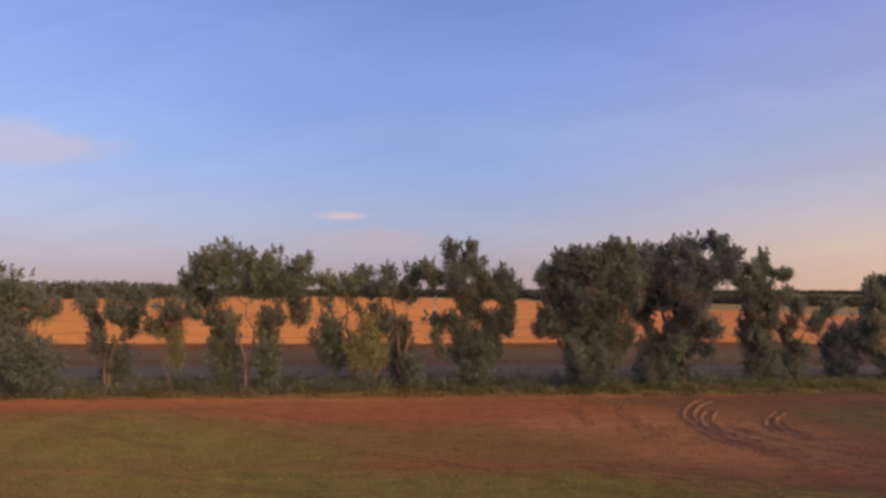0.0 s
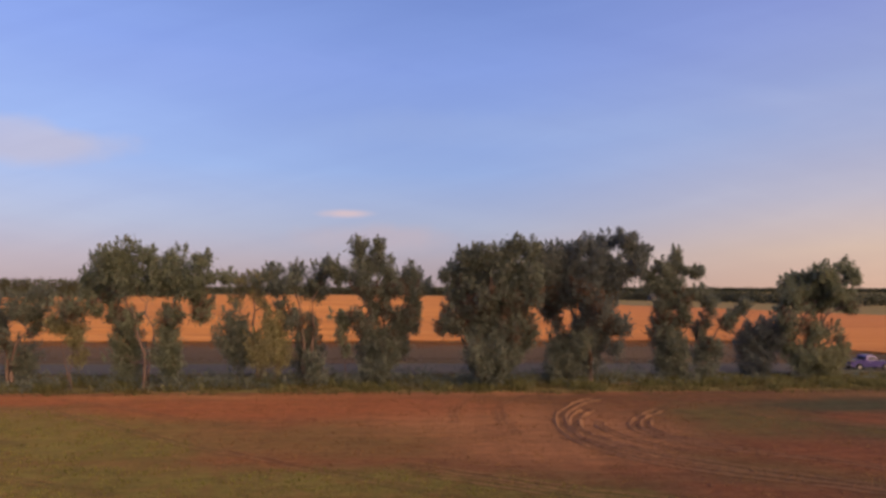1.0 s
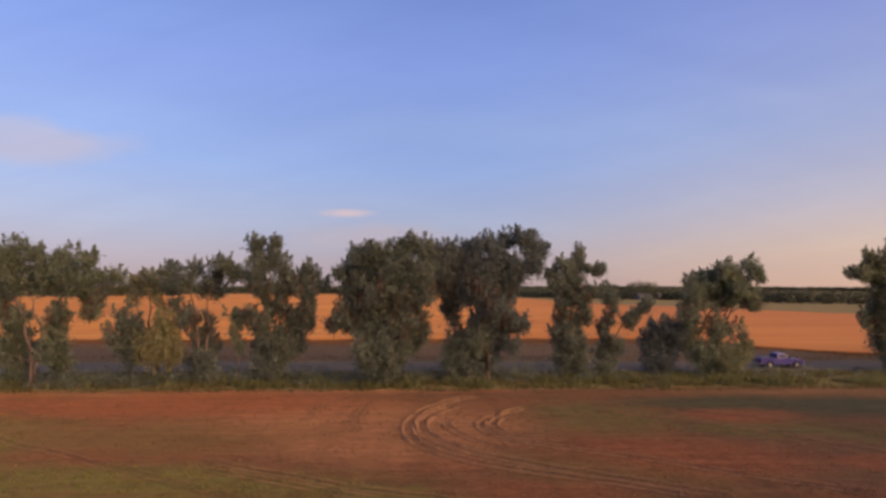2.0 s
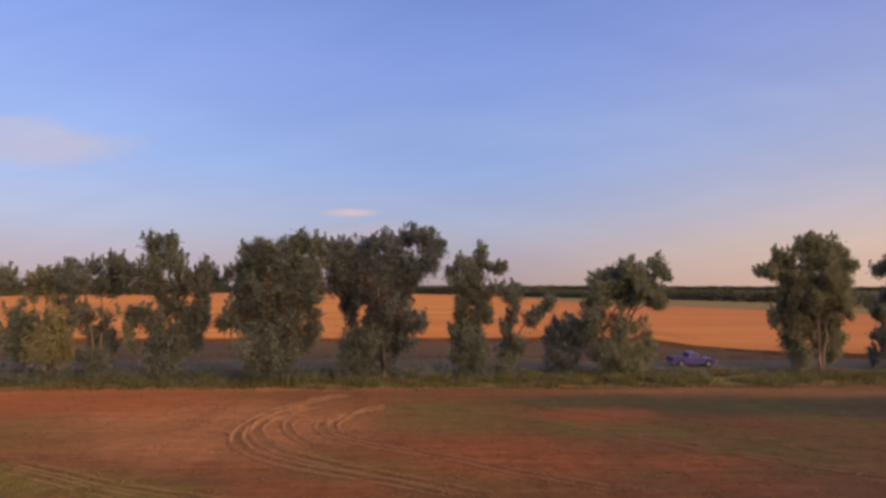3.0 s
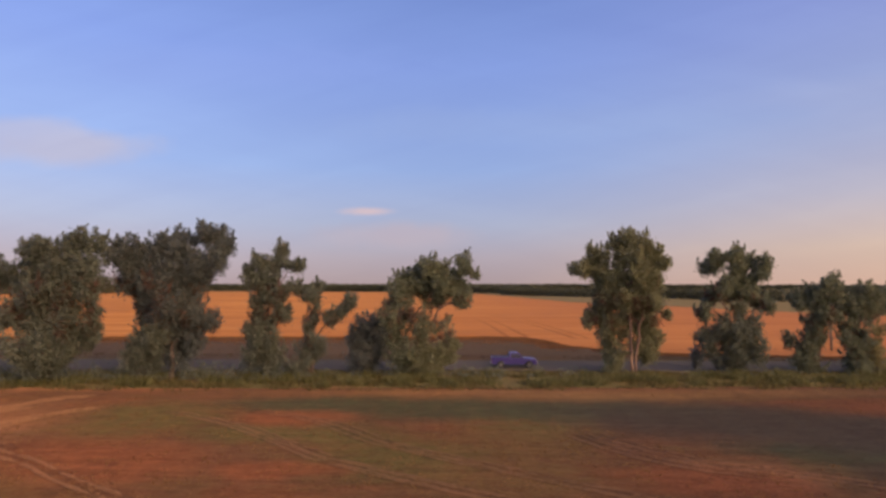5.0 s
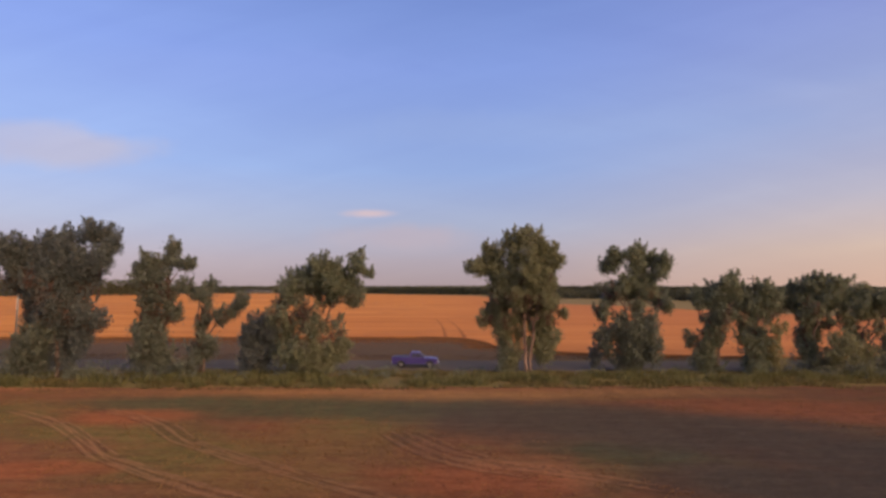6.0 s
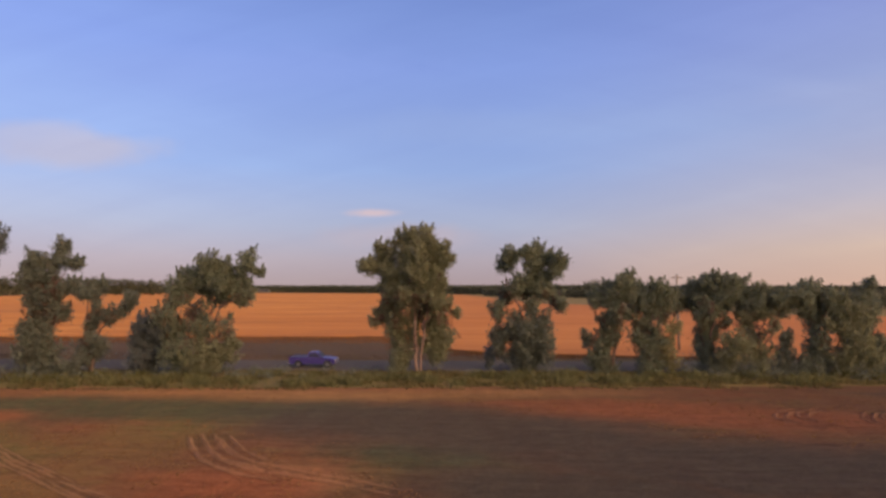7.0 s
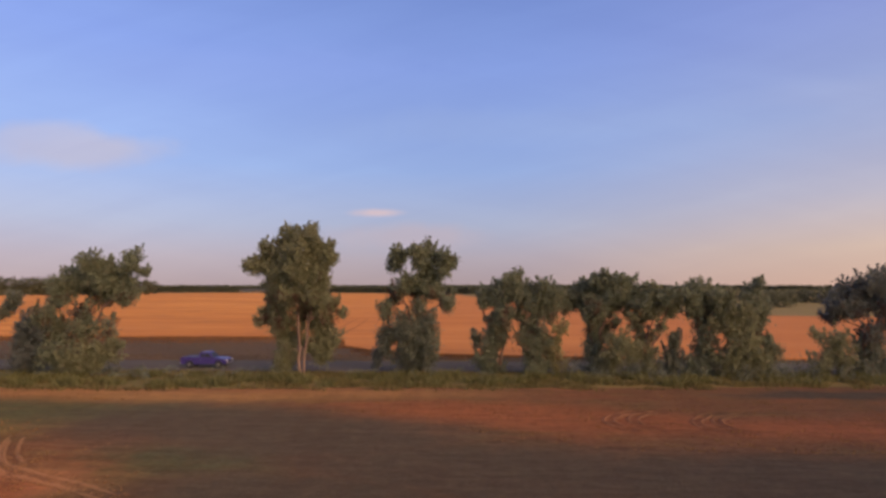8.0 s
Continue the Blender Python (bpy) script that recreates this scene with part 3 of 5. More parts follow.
row_tree(-4.4, 55.6, 0.2, 1, [(-4.1, 11.2, 1.03, 0.74), (-5, 10.6, 0.8, 0.52), (-1.3, 11.4, 0.92, 0.8), (-1.5, 10.1, 1.15, 0.8), (-3.2, 9.6, 1.26, 0.52), (1.4, 11.4, 1.03, 0.8), (2.8, 11.9, 0.69, 0.74), (3.4, 10.7, 0.8, 0.8), (1.1, 10.1, 1.15, 0.4), (0.3, 9.1, 1.6, 0.46), (-2.6, 8.1, 0.69, 0.46, 0.5), (-2, 6.7, 0.92, 0.8, 0.6), (-0.8, 6, 0.92, 1.15, 0.7), (0.5, 5.8, 0.57, 1.15, 0.6), (0.1, 3.8, 1.26, 1.03, 0.8), (-0.1, 2, 1.6, 1.26), (1.4, 2, 1.03, 1.26, 0.8)], 108)
row_sapling(-0.2, 55.4, 0.4, 0.8, [(-1, 6.7, 0.69, 0.57), (0, 6.3, 0.69, 0.74), (-0.5, 4.9, 0.57, 0.8, 0.7), (0, 3.6, 0.46, 0.69, 0.5)], 109)
row_tree(2.9, 56.1, 0.35, 1.05, [(-2, 14.1, 0.92, 0.75), (0, 14, 0.58, 0.69), (-1.4, 12.5, 1.27, 1.04), (0.6, 11.9, 0.92, 1.04), (-2, 11, 1.44, 0.92), (1.2, 10.7, 0.69, 0.69), (3.6, 11.3, 0.69, 0.81), (2.7, 10.6, 0.92, 0.69), (4.5, 10.1, 0.92, 0.58), (-1.1, 9.4, 1.44, 0.81), (3.3, 9.3, 1.27, 0.81), (1.3, 9.6, 1.04, 0.69), (-0.2, 7.5, 1.27, 0.92, 0.7), (1.9, 6.7, 1.04, 0.92, 0.7), (3.6, 7.5, 0.81, 0.81), (3.6, 6.1, 0.81, 0.92), (-2.2, 7, 0.58, 0.69, 0.5), (-1, 5.5, 1.16, 1.27, 0.8), (1.6, 4.9, 1.04, 1.04, 0.8), (-1, 3.2, 1.27, 1.62), (1.1, 2.7, 1.16, 1.62), (0, 1.4, 1.62, 1.16), (2.5, 3.8, 0.69, 1.04, 0.7)], 110)
row_tree(13.8, 54.3, 0.3, 1.25, [(-1.7, 12.7, 1.12, 0.89), (-0.3, 12.9, 1.12, 0.89), (2, 13.2, 1.12, 0.89), (3.1, 14, 0.67, 0.78), (4.5, 13.2, 1, 1), (-3.1, 11.4, 0.89, 0.78), (-3.9, 10.9, 0.5, 0.5, 0.8), (-1.1, 11, 1.79, 1.23), (1.7, 11, 1.79, 1.39), (4.2, 10.7, 1.39, 1.56), (-2.5, 9.3, 1.23, 1.12), (-0.3, 8.4, 1.79, 1.56), (2.6, 8.4, 1.39, 1.39), (-2.8, 6.8, 1.56, 1.67), (-4.2, 5.9, 0.56, 1), (-0.3, 5.6, 1.79, 1.79), (2.3, 5.6, 1.39, 1.79), (4, 6.8, 0.56, 1.39, 0.6), (-0.2, 3.2, 2.12, 1.67), (2, 2.9, 1.56, 1.56), (0.3, 1.5, 1.95, 1), (4.6, 5.4, 0.67, 1.34, 0.6), (4.9, 9, 0.78, 1.12), (3.7, 4, 0.78, 1.12, 0.7)], 111)
row_tree(24.9, 57, 0.15, 1.25, [(-4.3, 13.1, 1.05, 1.05), (-2.5, 13.4, 1.05, 1.17), (-0.9, 13.7, 0.53, 1.17), (0.1, 14.3, 0.41, 1.17), (1, 13, 0.82, 1.17), (2.2, 14.6, 0.7, 1.17), (3.5, 14.6, 0.7, 1.05), (4.7, 14.2, 0.76, 1.05), (5.7, 13.3, 0.58, 0.7), (-4.9, 11, 1.46, 1.46), (-2.3, 11.2, 1.46, 1.05, 0.75), (-0.2, 11.2, 1.05, 1.05, 0.75), (1.9, 11.3, 1.17, 1.46), (3.6, 11.6, 1.17, 1.28), (5.1, 11.9, 0.93, 0.93), (-4.4, 9.3, 1.64, 0.93), (-0.8, 9.6, 1.64, 1.05), (1.8, 9.3, 1.46, 0.82), (0.3, 7.5, 1.28, 1.28)]
         + [(1.8, 6.6, 1.46, 1.46), (3.2, 5.6, 1.05, 0.93), (-0.3, 4.9, 1.28, 1.75), (-4.1, 7.5, 0.58, 1.17, 0.7), (-3.5, 6, 0.47, 0.82, 0.6), (0.3, 2.4, 1.17, 1.75), (2.6, 3.7, 0.82, 0.82, 0.6), (1.2, 4.3, 1.28, 1.17), (-5.2, 12.4, 1.05, 1.17), (-1.7, 10, 1.4, 0.93), (-2, 8.5, 1.05, 0.7, 0.8), (-3.5, 7.5, 0.93, 0.82, 0.7), (-0.9, 6, 0.93, 0.93), (-1.5, 4.9, 0.82, 0.82, 0.7), (0.5, 9.8, 1.17, 0.93), (-1.7, 12, 0.93, 0.82), (-3.8, 10.7, 1.17, 1.17), (2.7, 10.1, 1.05, 0.82)], 112)
row_shrub(22.3, 56.6, 0.35, 1.1, [(-0.4, 4, 1.39, 1.16), (0.2, 2.2, 1.62, 1.74), (-1.3, 1.7, 1.04, 1.45), (1.2, 4.2, 1.04, 1.16)], 113)
row_tree(33.9, 58.7, 0.2, 1.15, [(-0.8, 11.9, 0.71, 0.71), (-2, 10.8, 0.71, 0.59), (-1.4, 9.8, 0.95, 0.71), (1.2, 13.1, 0.48, 0.83), (1, 11.9, 0.83, 0.83), (2.5, 11.3, 1.07, 0.48), (0.4, 10.4, 0.95, 0.83), (3.4, 11.4, 0.42, 0.3), (-0.2, 8.9, 1.31, 0.83), (1, 8, 0.95, 0.83), (-0.8, 7.4, 0.71, 0.95), (2.8, 9.2, 0.95, 0.48, 0.8), (-0.5, 5.6, 1.31, 1.07), (1.6, 6.2, 0.95, 0.83), (-1.4, 4.7, 0.83, 0.83), (0.1, 3.8, 1.31, 1.19), (-0.8, 2.1, 1.19, 1.49), (0.7, 2, 1.07, 1.49, 0.8)], 114)
row_tree(38.3, 60, 0.35, 1, [(0.4, 9.2, 0.6, 0.6), (-0.2, 8.3, 0.72, 0.72), (0.5, 7.5, 0.48, 0.72, 0.7), (-0.6, 4.9, 0.6, 0.84), (0.2, 6.1, 0.48, 0.72, 0.6), (2.2, 5.8, 0.96, 0.6), (3, 6.6, 0.72, 0.48), (3.9, 7.3, 0.6, 0.36), (4.2, 8, 0.48, 0.3), (-0.1, 3.6, 0.48, 0.6, 0.7), (-0.4, 2.2, 1.51, 1.09), (0.8, 3, 0.84, 0.84), (-1, 1, 1.33, 0.84)], 115)
row_shrub(44.4, 60.4, 0.1, 1.3, [(-0.4, 5.2, 1.09, 0.96), (-1.6, 3.6, 0.84, 1.09), (0.2, 3, 1.81, 1.51), (1.1, 4.8, 1.09, 1.21), (-0.7, 1.3, 1.81, 1.21)], 116)
row_tree(48.9, 60.3, 0.42, 1.05, [(-1.3, 10.1, 0.78, 0.6), (0, 10.7, 0.72, 0.6), (1.7, 11.5, 0.84, 0.72), (1.5, 10.4, 0.96, 0.72), (0.6, 9.8, 0.96, 0.6), (3.3, 11.1, 0.84, 0.6), (2.4, 10.3, 0.84, 0.6), (5.3, 12, 0.84, 0.72), (5.4, 11, 0.6, 0.6), (6.5, 10.4, 0.48, 0.3), (-1.5, 8.9, 0.96, 0.84), (0.3, 8.9, 1.08, 0.72), (2.7, 8.6, 1.32, 0.72), (4.8, 8.6, 1.32, 0.9)]
         + [(5.1, 7.5, 1.08, 0.48), (2.1, 7.6, 1.2, 0.48, 0.7), (-2.5, 7.3, 0.72, 0.3, 0.7), (-0.9, 7.6, 0.84, 0.36, 0.7), (-2.5, 6.1, 0.96, 0.84, 0.7), (-1, 6.1, 1.08, 0.96, 0.5), (0.8, 5.8, 1.2, 0.96, 0.35), (2.6, 5.1, 1.32, 0.84, 0.25), (3.8, 4.2, 0.72, 0.6, 0.2), (-1.9, 4.2, 1.38, 1.2, 0.8), (-1, 2.2, 1.56, 1.5), (0.8, 4.2, 1.08, 0.96, 0.4), (4.2, 9.9, 0.9, 0.66), (3, 9.5, 0.96, 0.6)], 117)
row_shrub(51, 59.8, 0.7, 1, [(-0.2, 2.1, 1.66, 1.18), (1.5, 2.1, 1.18, 0.95, 0.75), (2.3, 3.1, 0.71, 0.47, 0.5), (-0.9, 1, 2.07, 0.89)], 118)
row_tree(71.8, 61, 0.62, 1.2, [(-0.7, 14, 0.81, 0.92), (0.4, 14.5, 0.69, 0.75), (1.4, 13.7, 0.69, 1.04), (-1.6, 13.9, 0.46, 0.69, 0.8), (-2.8, 12.6, 0.81, 0.81), (-4.1, 12.9, 0.35, 0.69, 0.7), (-3.7, 11.1, 1.15, 0.81), (-4.8, 11, 0.92, 0.58), (-5.7, 11.1, 0.58, 0.46), (-0.2, 12.3, 1.27, 1.15), (1.6, 12, 1.15, 1.15), (2.8, 12.6, 0.58, 0.81), (3.3, 11.6, 0.58, 0.46), (-2.2, 10.5, 1.27, 1.15), (0.4, 10.2, 1.44, 1.27), (2.4, 10.2, 0.92, 1.15), (-2.8, 8.5, 1.04, 1.27), (-0.4, 8.2, 1.62, 1.27)]
         + [(1.9, 8.2, 1.15, 1.44), (2.8, 7.1, 0.81, 0.81), (-2.5, 6.8, 1.27, 0.69), (-3.6, 5.9, 0.92, 0.81), (-4.5, 5.2, 0.46, 0.35), (-2.2, 5, 1.04, 0.92, 0.7), (0.1, 6.2, 1.15, 0.81, 0.8), (-0.5, 4.2, 0.69, 0.92, 0.6), (0.7, 3, 0.69, 0.92, 0.5), (2.2, 5.9, 1.27, 0.81, 0.8), (3.9, 6.2, 0.58, 0.23, 0.6), (-2.3, 3.3, 1.04, 1.27), (-1.5, 1.9, 0.92, 1.44), (1.6, 4.2, 1.04, 1.15, 0.7), (2.7, 3.6, 1.04, 0.81, 0.8), (2, 2.1, 1.15, 1.27, 0.8), (-2, 1, 0.81, 0.69)], 119, bare=True)
row_tree(83.9, 63.1, 0.42, 1.05, [(-2.6, 12.4, 0.59, 0.7), (-3.2, 11.2, 0.7, 0.59), (-2.3, 11.2, 0.47, 0.7), (-0.5, 12.6, 0.47, 0.59), (0.7, 12.9, 0.7, 0.59), (-1.7, 12.2, 0.59, 0.23, 0.7), (-0.2, 11.4, 0.82, 0.82), (1.3, 11.9, 0.82, 0.82), (2.5, 12, 0.47, 0.47), (3.1, 11.2, 0.47, 0.7), (2.2, 10.5, 0.82, 0.59), (0.1, 10, 1.05, 0.94), (1.3, 9.6, 0.82, 0.7), (-1.4, 9.4, 0.94, 0.47), (-2.3, 8.5, 1.05, 0.76), (-0.5, 8.5, 1.17, 0.82), (1, 8.5, 1.05, 0.94), (2.4, 7.6, 0.82, 0.7), (2.7, 7, 0.7, 0.47), (-2.9, 7.6, 0.7, 0.47, 0.7), (-0.3, 6.7, 0.82, 0.59, 0.6), (-3.8, 6.4, 0.94, 0.7)], 120)
row_shrub(83.2, 62.4, 0.2, 1.15, [(-0.8, 4.7, 1.39, 1.27), (1.2, 5, 1.16, 1.45), (0, 2.9, 1.91, 1.73), (1.6, 2.5, 0.92, 1.62), (-0.3, 0.9, 1.85, 0.81), (-2.3, 4.1, 1.16, 0.92, 0.8), (-3.4, 3.7, 0.69, 0.69, 0.7), (-2.9, 2.5, 0.58, 0.81, 0.7)], 121)
row_tree(91.6, 63.1, 0.42, 1, [(1.6, 9.3, 0.92, 0.46), (2, 9.9, 0.57, 0.52, 0.7), (0.7, 9, 0.8, 0.46), (-0.5, 8.1, 1.03, 0.57), (1.2, 8.1, 1.43, 0.69), (-1.1, 7.2, 0.69, 0.46), (0.4, 7.2, 0.92, 0.57, 0.7), (0.4, 4.9, 0.92, 1.15), (-0.5, 5.1, 0.8, 0.8, 0.7), (-0.8, 2.9, 0.92, 1.15), (-1.1, 1.2, 1.15, 1.49), (0.1, 3.5, 0.92, 0.92, 0.8), (-0.2, 0.4, 1.03, 0.66), (2.7, 8.4, 1.03, 0.8), (3.3, 7.2, 0.92, 0.57, 0.8), (2.1, 6.3, 0.8, 0.57, 0.6), (-1.4, 7.8, 0.57, 0.46), (0.7, 6.1, 0.8, 0.57, 0.7), (-2, 3.5, 0.46, 0.8, 0.6)], 122)
row_tree(95.2, 62.1, 0.42, 1, [(0.7, 9, 0.67, 0.5), (1.6, 8.7, 0.56, 0.45), (0.7, 7.8, 1.12, 0.78), (1.8, 7.3, 0.89, 0.78), (0.7, 6.4, 0.89, 0.78, 0.8), (-0.2, 5.6, 0.56, 0.78, 0.7), (0.7, 4.6, 0.45, 0.89, 0.6), (0.1, 3.3, 1.23, 0.89), (-0.9, 3.6, 0.89, 0.56), (0, 1.4, 0.89, 1.57), (0.9, 0.8, 0.78, 0.78), (0, 0.1, 1.12, 0.4), (1.8, 6.1, 0.78, 0.56, 0.8), (2.4, 8.1, 0.56, 0.45), (-0.8, 4.7, 0.56, 0.67, 0.6), (1.2, 3.1, 0.67, 0.89, 0.7)], 123)
row_sapling(97.5, 62.4, 0.85, 0.8, [(0.4, 4.6, 0.67, 0.78, 0.7), (-0.3, 3, 0.78, 0.89, 0.6), (0.1, 1.4, 1.01, 1.01, 0.7)], 134)
row_tree(102, 63.6, 0.42, 1.05, [(-0.4, 9.3, 1.13, 0.45), (0.4, 9.9, 0.45, 0.45, 0.7), (1.3, 9.5, 0.79, 0.57), (2.7, 9.3, 0.91, 0.45), (-1.3, 8.7, 0.68, 0.45), (-1, 7.8, 1.13, 0.79), (1, 8.1, 1.42, 0.91), (3, 8.1, 1.13, 0.79), (4.7, 8.4, 0.91, 0.57), (-2.2, 7.2, 1.13, 0.68), (-0.5, 6.7, 1.02, 0.68), (-3.4, 6.7, 0.68, 0.45, 0.7)]
         + [(3.8, 6.9, 0.91, 0.57, 0.8), (1.8, 6.9, 0.91, 0.57, 0.8), (0, 5.4, 0.68, 0.91), (-0.8, 4.4, 0.45, 0.68, 0.7), (-1.1, 5.8, 0.68, 0.57, 0.7), (-3.3, 7.8, 0.79, 0.45), (0.9, 4.1, 0.68, 0.91, 0.7), (0.9, 6.3, 1.02, 0.57, 0.8), (0, 3.5, 0.79, 1.13), (-0.6, 1.7, 0.91, 1.58), (1.5, 5.2, 0.45, 0.57, 0.6)], 124)
row_shrub(103.1, 62, 0.7, 0.95, [(0.5, 3.7, 0.99, 0.88, 0.8), (-0.1, 2.3, 1.21, 1.21), (-0.9, 1.1, 1.1, 0.99), (1.6, 2.4, 0.88, 1.1, 0.8)], 125)
row_tree(106.3, 62.6, 0.6, 0.85, [(1.7, 7.3, 1.21, 0.66), (0.5, 6.1, 1.1, 0.44), (-0.3, 5, 0.77, 0.77, 0.7), (0.2, 3.6, 0.77, 0.99, 0.6), (-0.1, 1.9, 0.99, 1.1, 0.7), (0.4, 0.6, 1.1, 0.86), (1.2, 8, 1.1, 0.71), (3.1, 7.5, 1.1, 0.71), (2.5, 6.4, 0.99, 0.49, 0.7), (-1.1, 5.9, 0.77, 0.55, 0.6), (1.1, 4.7, 0.55, 0.66, 0.5)], 126)
row_shrub(109.2, 62.9, 0.2, 0.9, [(0.2, 3.6, 0.66, 0.55), (0, 2.2, 0.66, 1.1), (-0.2, 1, 0.77, 0.88)], 132)
row_tree(111.7, 62.6, 0.42, 1.1, [(-3.1, 7.8, 1.09, 0.6, 0.7), (-1.2, 8.1, 1.09, 0.71), (0.2, 8.7, 0.87, 0.65), (-0.7, 6.4, 0.87, 0.65, 0.8), (1.2, 7.5, 0.87, 0.76), (-0.1, 7.3, 1.09, 0.76), (0.6, 5.9, 0.87, 0.76, 0.8), (0, 4.2, 0.65, 1.09), (0.2, 2.5, 1.09, 1.36), (-0.4, 0.9, 1.36, 0.98)], 127)
row_shrub(114.7, 61.6, 0.65, 1, [(-0.6, 6.5, 1.59, 0.74), (1, 6.2, 0.95, 0.74), (-1.7, 5.1, 1.06, 0.74, 0.8), (0.4, 4.8, 1.32, 0.74, 0.7), (1.4, 3.8, 0.85, 0.95), (0.2, 3.1, 1.85, 1.06), (-0.8, 1.5, 1.85, 1.16), (-0.6, 7.8, 0.85, 0.48, 0.8), (-0.7, 5.4, 1.32, 0.74), (1.8, 1.5, 1.06, 1.16)], 128)
row_tree(117.2, 62.6, 0.4, 0.95, [(-0.1, 8.5, 0.75, 0.54), (0.2, 9.3, 0.32, 0.38), (-0.5, 7.5, 0.96, 0.64), (0.6, 6.6, 0.75, 0.75, 0.8), (0.2, 4.8, 0.64, 1.07, 0.7), (1, 2.5, 0.96, 1.07, 0.7), (0.4, 0.9, 0.86, 0.96)], 129)
row_tree(127.9, 62.6, 0.15, 1.1, [(-3.1, 7, 1.05, 0.94), (-2, 8.1, 1.05, 1.05), (-0.4, 9.1, 1.15, 0.84), (1.1, 9.6, 0.94, 0.73), (0.3, 7.8, 1.31, 1.05), (-3.2, 5.7, 0.84, 0.42, 0.7), (-1.6, 6.3, 1.31, 0.63), (2.2, 8.6, 1.57, 1.15), (1.9, 6.7, 1.57, 0.94), (0.3, 4.2, 1.31, 0.84, 0.8)], 130)
row_shrub(124.2, 62, 0.6, 0.9, [(-0.2, 3.7, 1.25, 0.83, 0.7), (0.5, 2, 1.56, 1.3), (-1.7, 1.5, 0.83, 0.63, 0.7), (-2.1, 4.2, 0.52, 0.31, 0.5)], 131)
row_shrub(127.8, 62.9, 0.2, 1, [(0.1, 3, 1.16, 1.05), (-0.5, 1.4, 1.16, 1.26), (1.4, 1.8, 1.05, 1.37)], 135)
row_shrub(79.3, 63.2, 0.1, 1.1, [(-0.1, 1, 0.4, 0.6), (0, 2.1, 0.3, 0.7)], 133)


# ---- far woods ----
def woods(name, line, height, label, seed, depth=14.0, gap=2.4, size=1.5):
    """A far belt of trees: many ragged leafy heaps along a line."""
    rng = np.random.default_rng(seed)
    out = []
    for (x0, y0, h0), (x1, y1, h1) in zip(line, line[1:]):
        n = int(math.hypot(x1 - x0, y1 - y0) / gap)
        for i in range(n):
            f = (i + rng.uniform(0, 1)) / n
            h = (h0 + (h1 - h0) * f) * height * (0.92 + 0.14 * noise.noise((x0 + f * 60, i * 0.05, seed)) + rng.uniform(-0.05, 0.03))
            cx, cy = x0 + (x1 - x0) * f, y0 + (y1 - y0) * f + rng.uniform(0, depth)
            r = rng.uniform(3.4, 6.0)
            k = 70
            d = rng.normal(0, 1, (k, 3))
            d /= np.linalg.norm(d, axis=1)[:, None]
            c = d * np.array([r, r, h * 0.5]) * (rng.uniform(0.5, 1.0, k) ** 0.5)[:, None] + np.array([cx, cy, h * 0.5])
            out.append(c)
    pts = np.concatenate(out)
    pts[:, 2] = np.maximum(pts[:, 2], 0.1)
    ob = new(name, quads_mesh(name, leaf_quads(pts, size * 1.5, rng, np.array([0, 0, 0.2])), WOODS))
    return tagged(ob, label, "woods", "", "stuff")


woods("far_woods", [(-760, 520, 1.0), (-440, 560, 1.0), (-360, 605, 0.98), (-302, 638, 0.85)], 22.5, "dark green belt of woods beyond the grain", 11, gap=1.0)
woods("far_woods", [(-520, 900, 1.15), (-200, 900, 1.0), (-20, 780, 0.95), (100, 650, 0.9), (125, 560, 0.9)], 13.0, "low dark line of woods on the horizon", 12, gap=1.6)
woods("far_woods", [(90, 540, 1.0), (150, 445, 0.95), (190, 420, 0.95), (225, 320, 1.0), (300, 265, 1.03), (600, 210, 1.05)], 8.3, "ragged dark hedge of trees behind the meadow", 13, depth=10.0, gap=1.1, size=1.0)
woods("far_woods", [(-2600, 1500, 1.0), (-900, 1700, 1.0), (400, 1700, 0.95), (1400, 1100, 0.5)], 17.0, "hazy woods at the horizon", 14, gap=3.0, size=3.0)
woods("field_copse", [(164, 427, 1.0), (184, 429, 1.0), (187, 429, 0.78), (205, 428, 0.72)], 15.5, "dark clump of trees round the farmhouse", 35, depth=6.0, gap=0.8, size=0.9)
for cx, cy, h, s in ((-352, 596, 26.0, 31), (212, 236, 8.0, 32), (236, 222, 7.0, 33)):
    woods("field_copse", [(cx - 4, cy, 1.0), (cx + 5, cy, 0.9)], h, "small dark clump of trees at the field edge", s, depth=4.0, gap=0.9, size=0.8)


# ---- pieces that are boxes, rods and prisms ----
def box(bm, x0, y0, z0, x1, y1, z1, bevel=0.0):
    made = bmesh.ops.create_cube(bm, size=1.0)["verts"]
    bmesh.ops.scale(bm, vec=(x1 - x0, y1 - y0, z1 - z0), verts=made)
    bmesh.ops.translate(bm, vec=((x0 + x1) / 2, (y0 + y1) / 2, (z0 + z1) / 2), verts=made)
    if bevel:
        edges = list({e for v in made for e in v.link_edges})
        bmesh.ops.bevel(bm, geom=edges, offset=bevel, segments=2, affect="EDGES")
    return bm


def box_part(name, size, mat, parent, bevel=0.0, label=""):
    return part(name, box(bmesh.new(), *size, bevel), mat, parent, label)


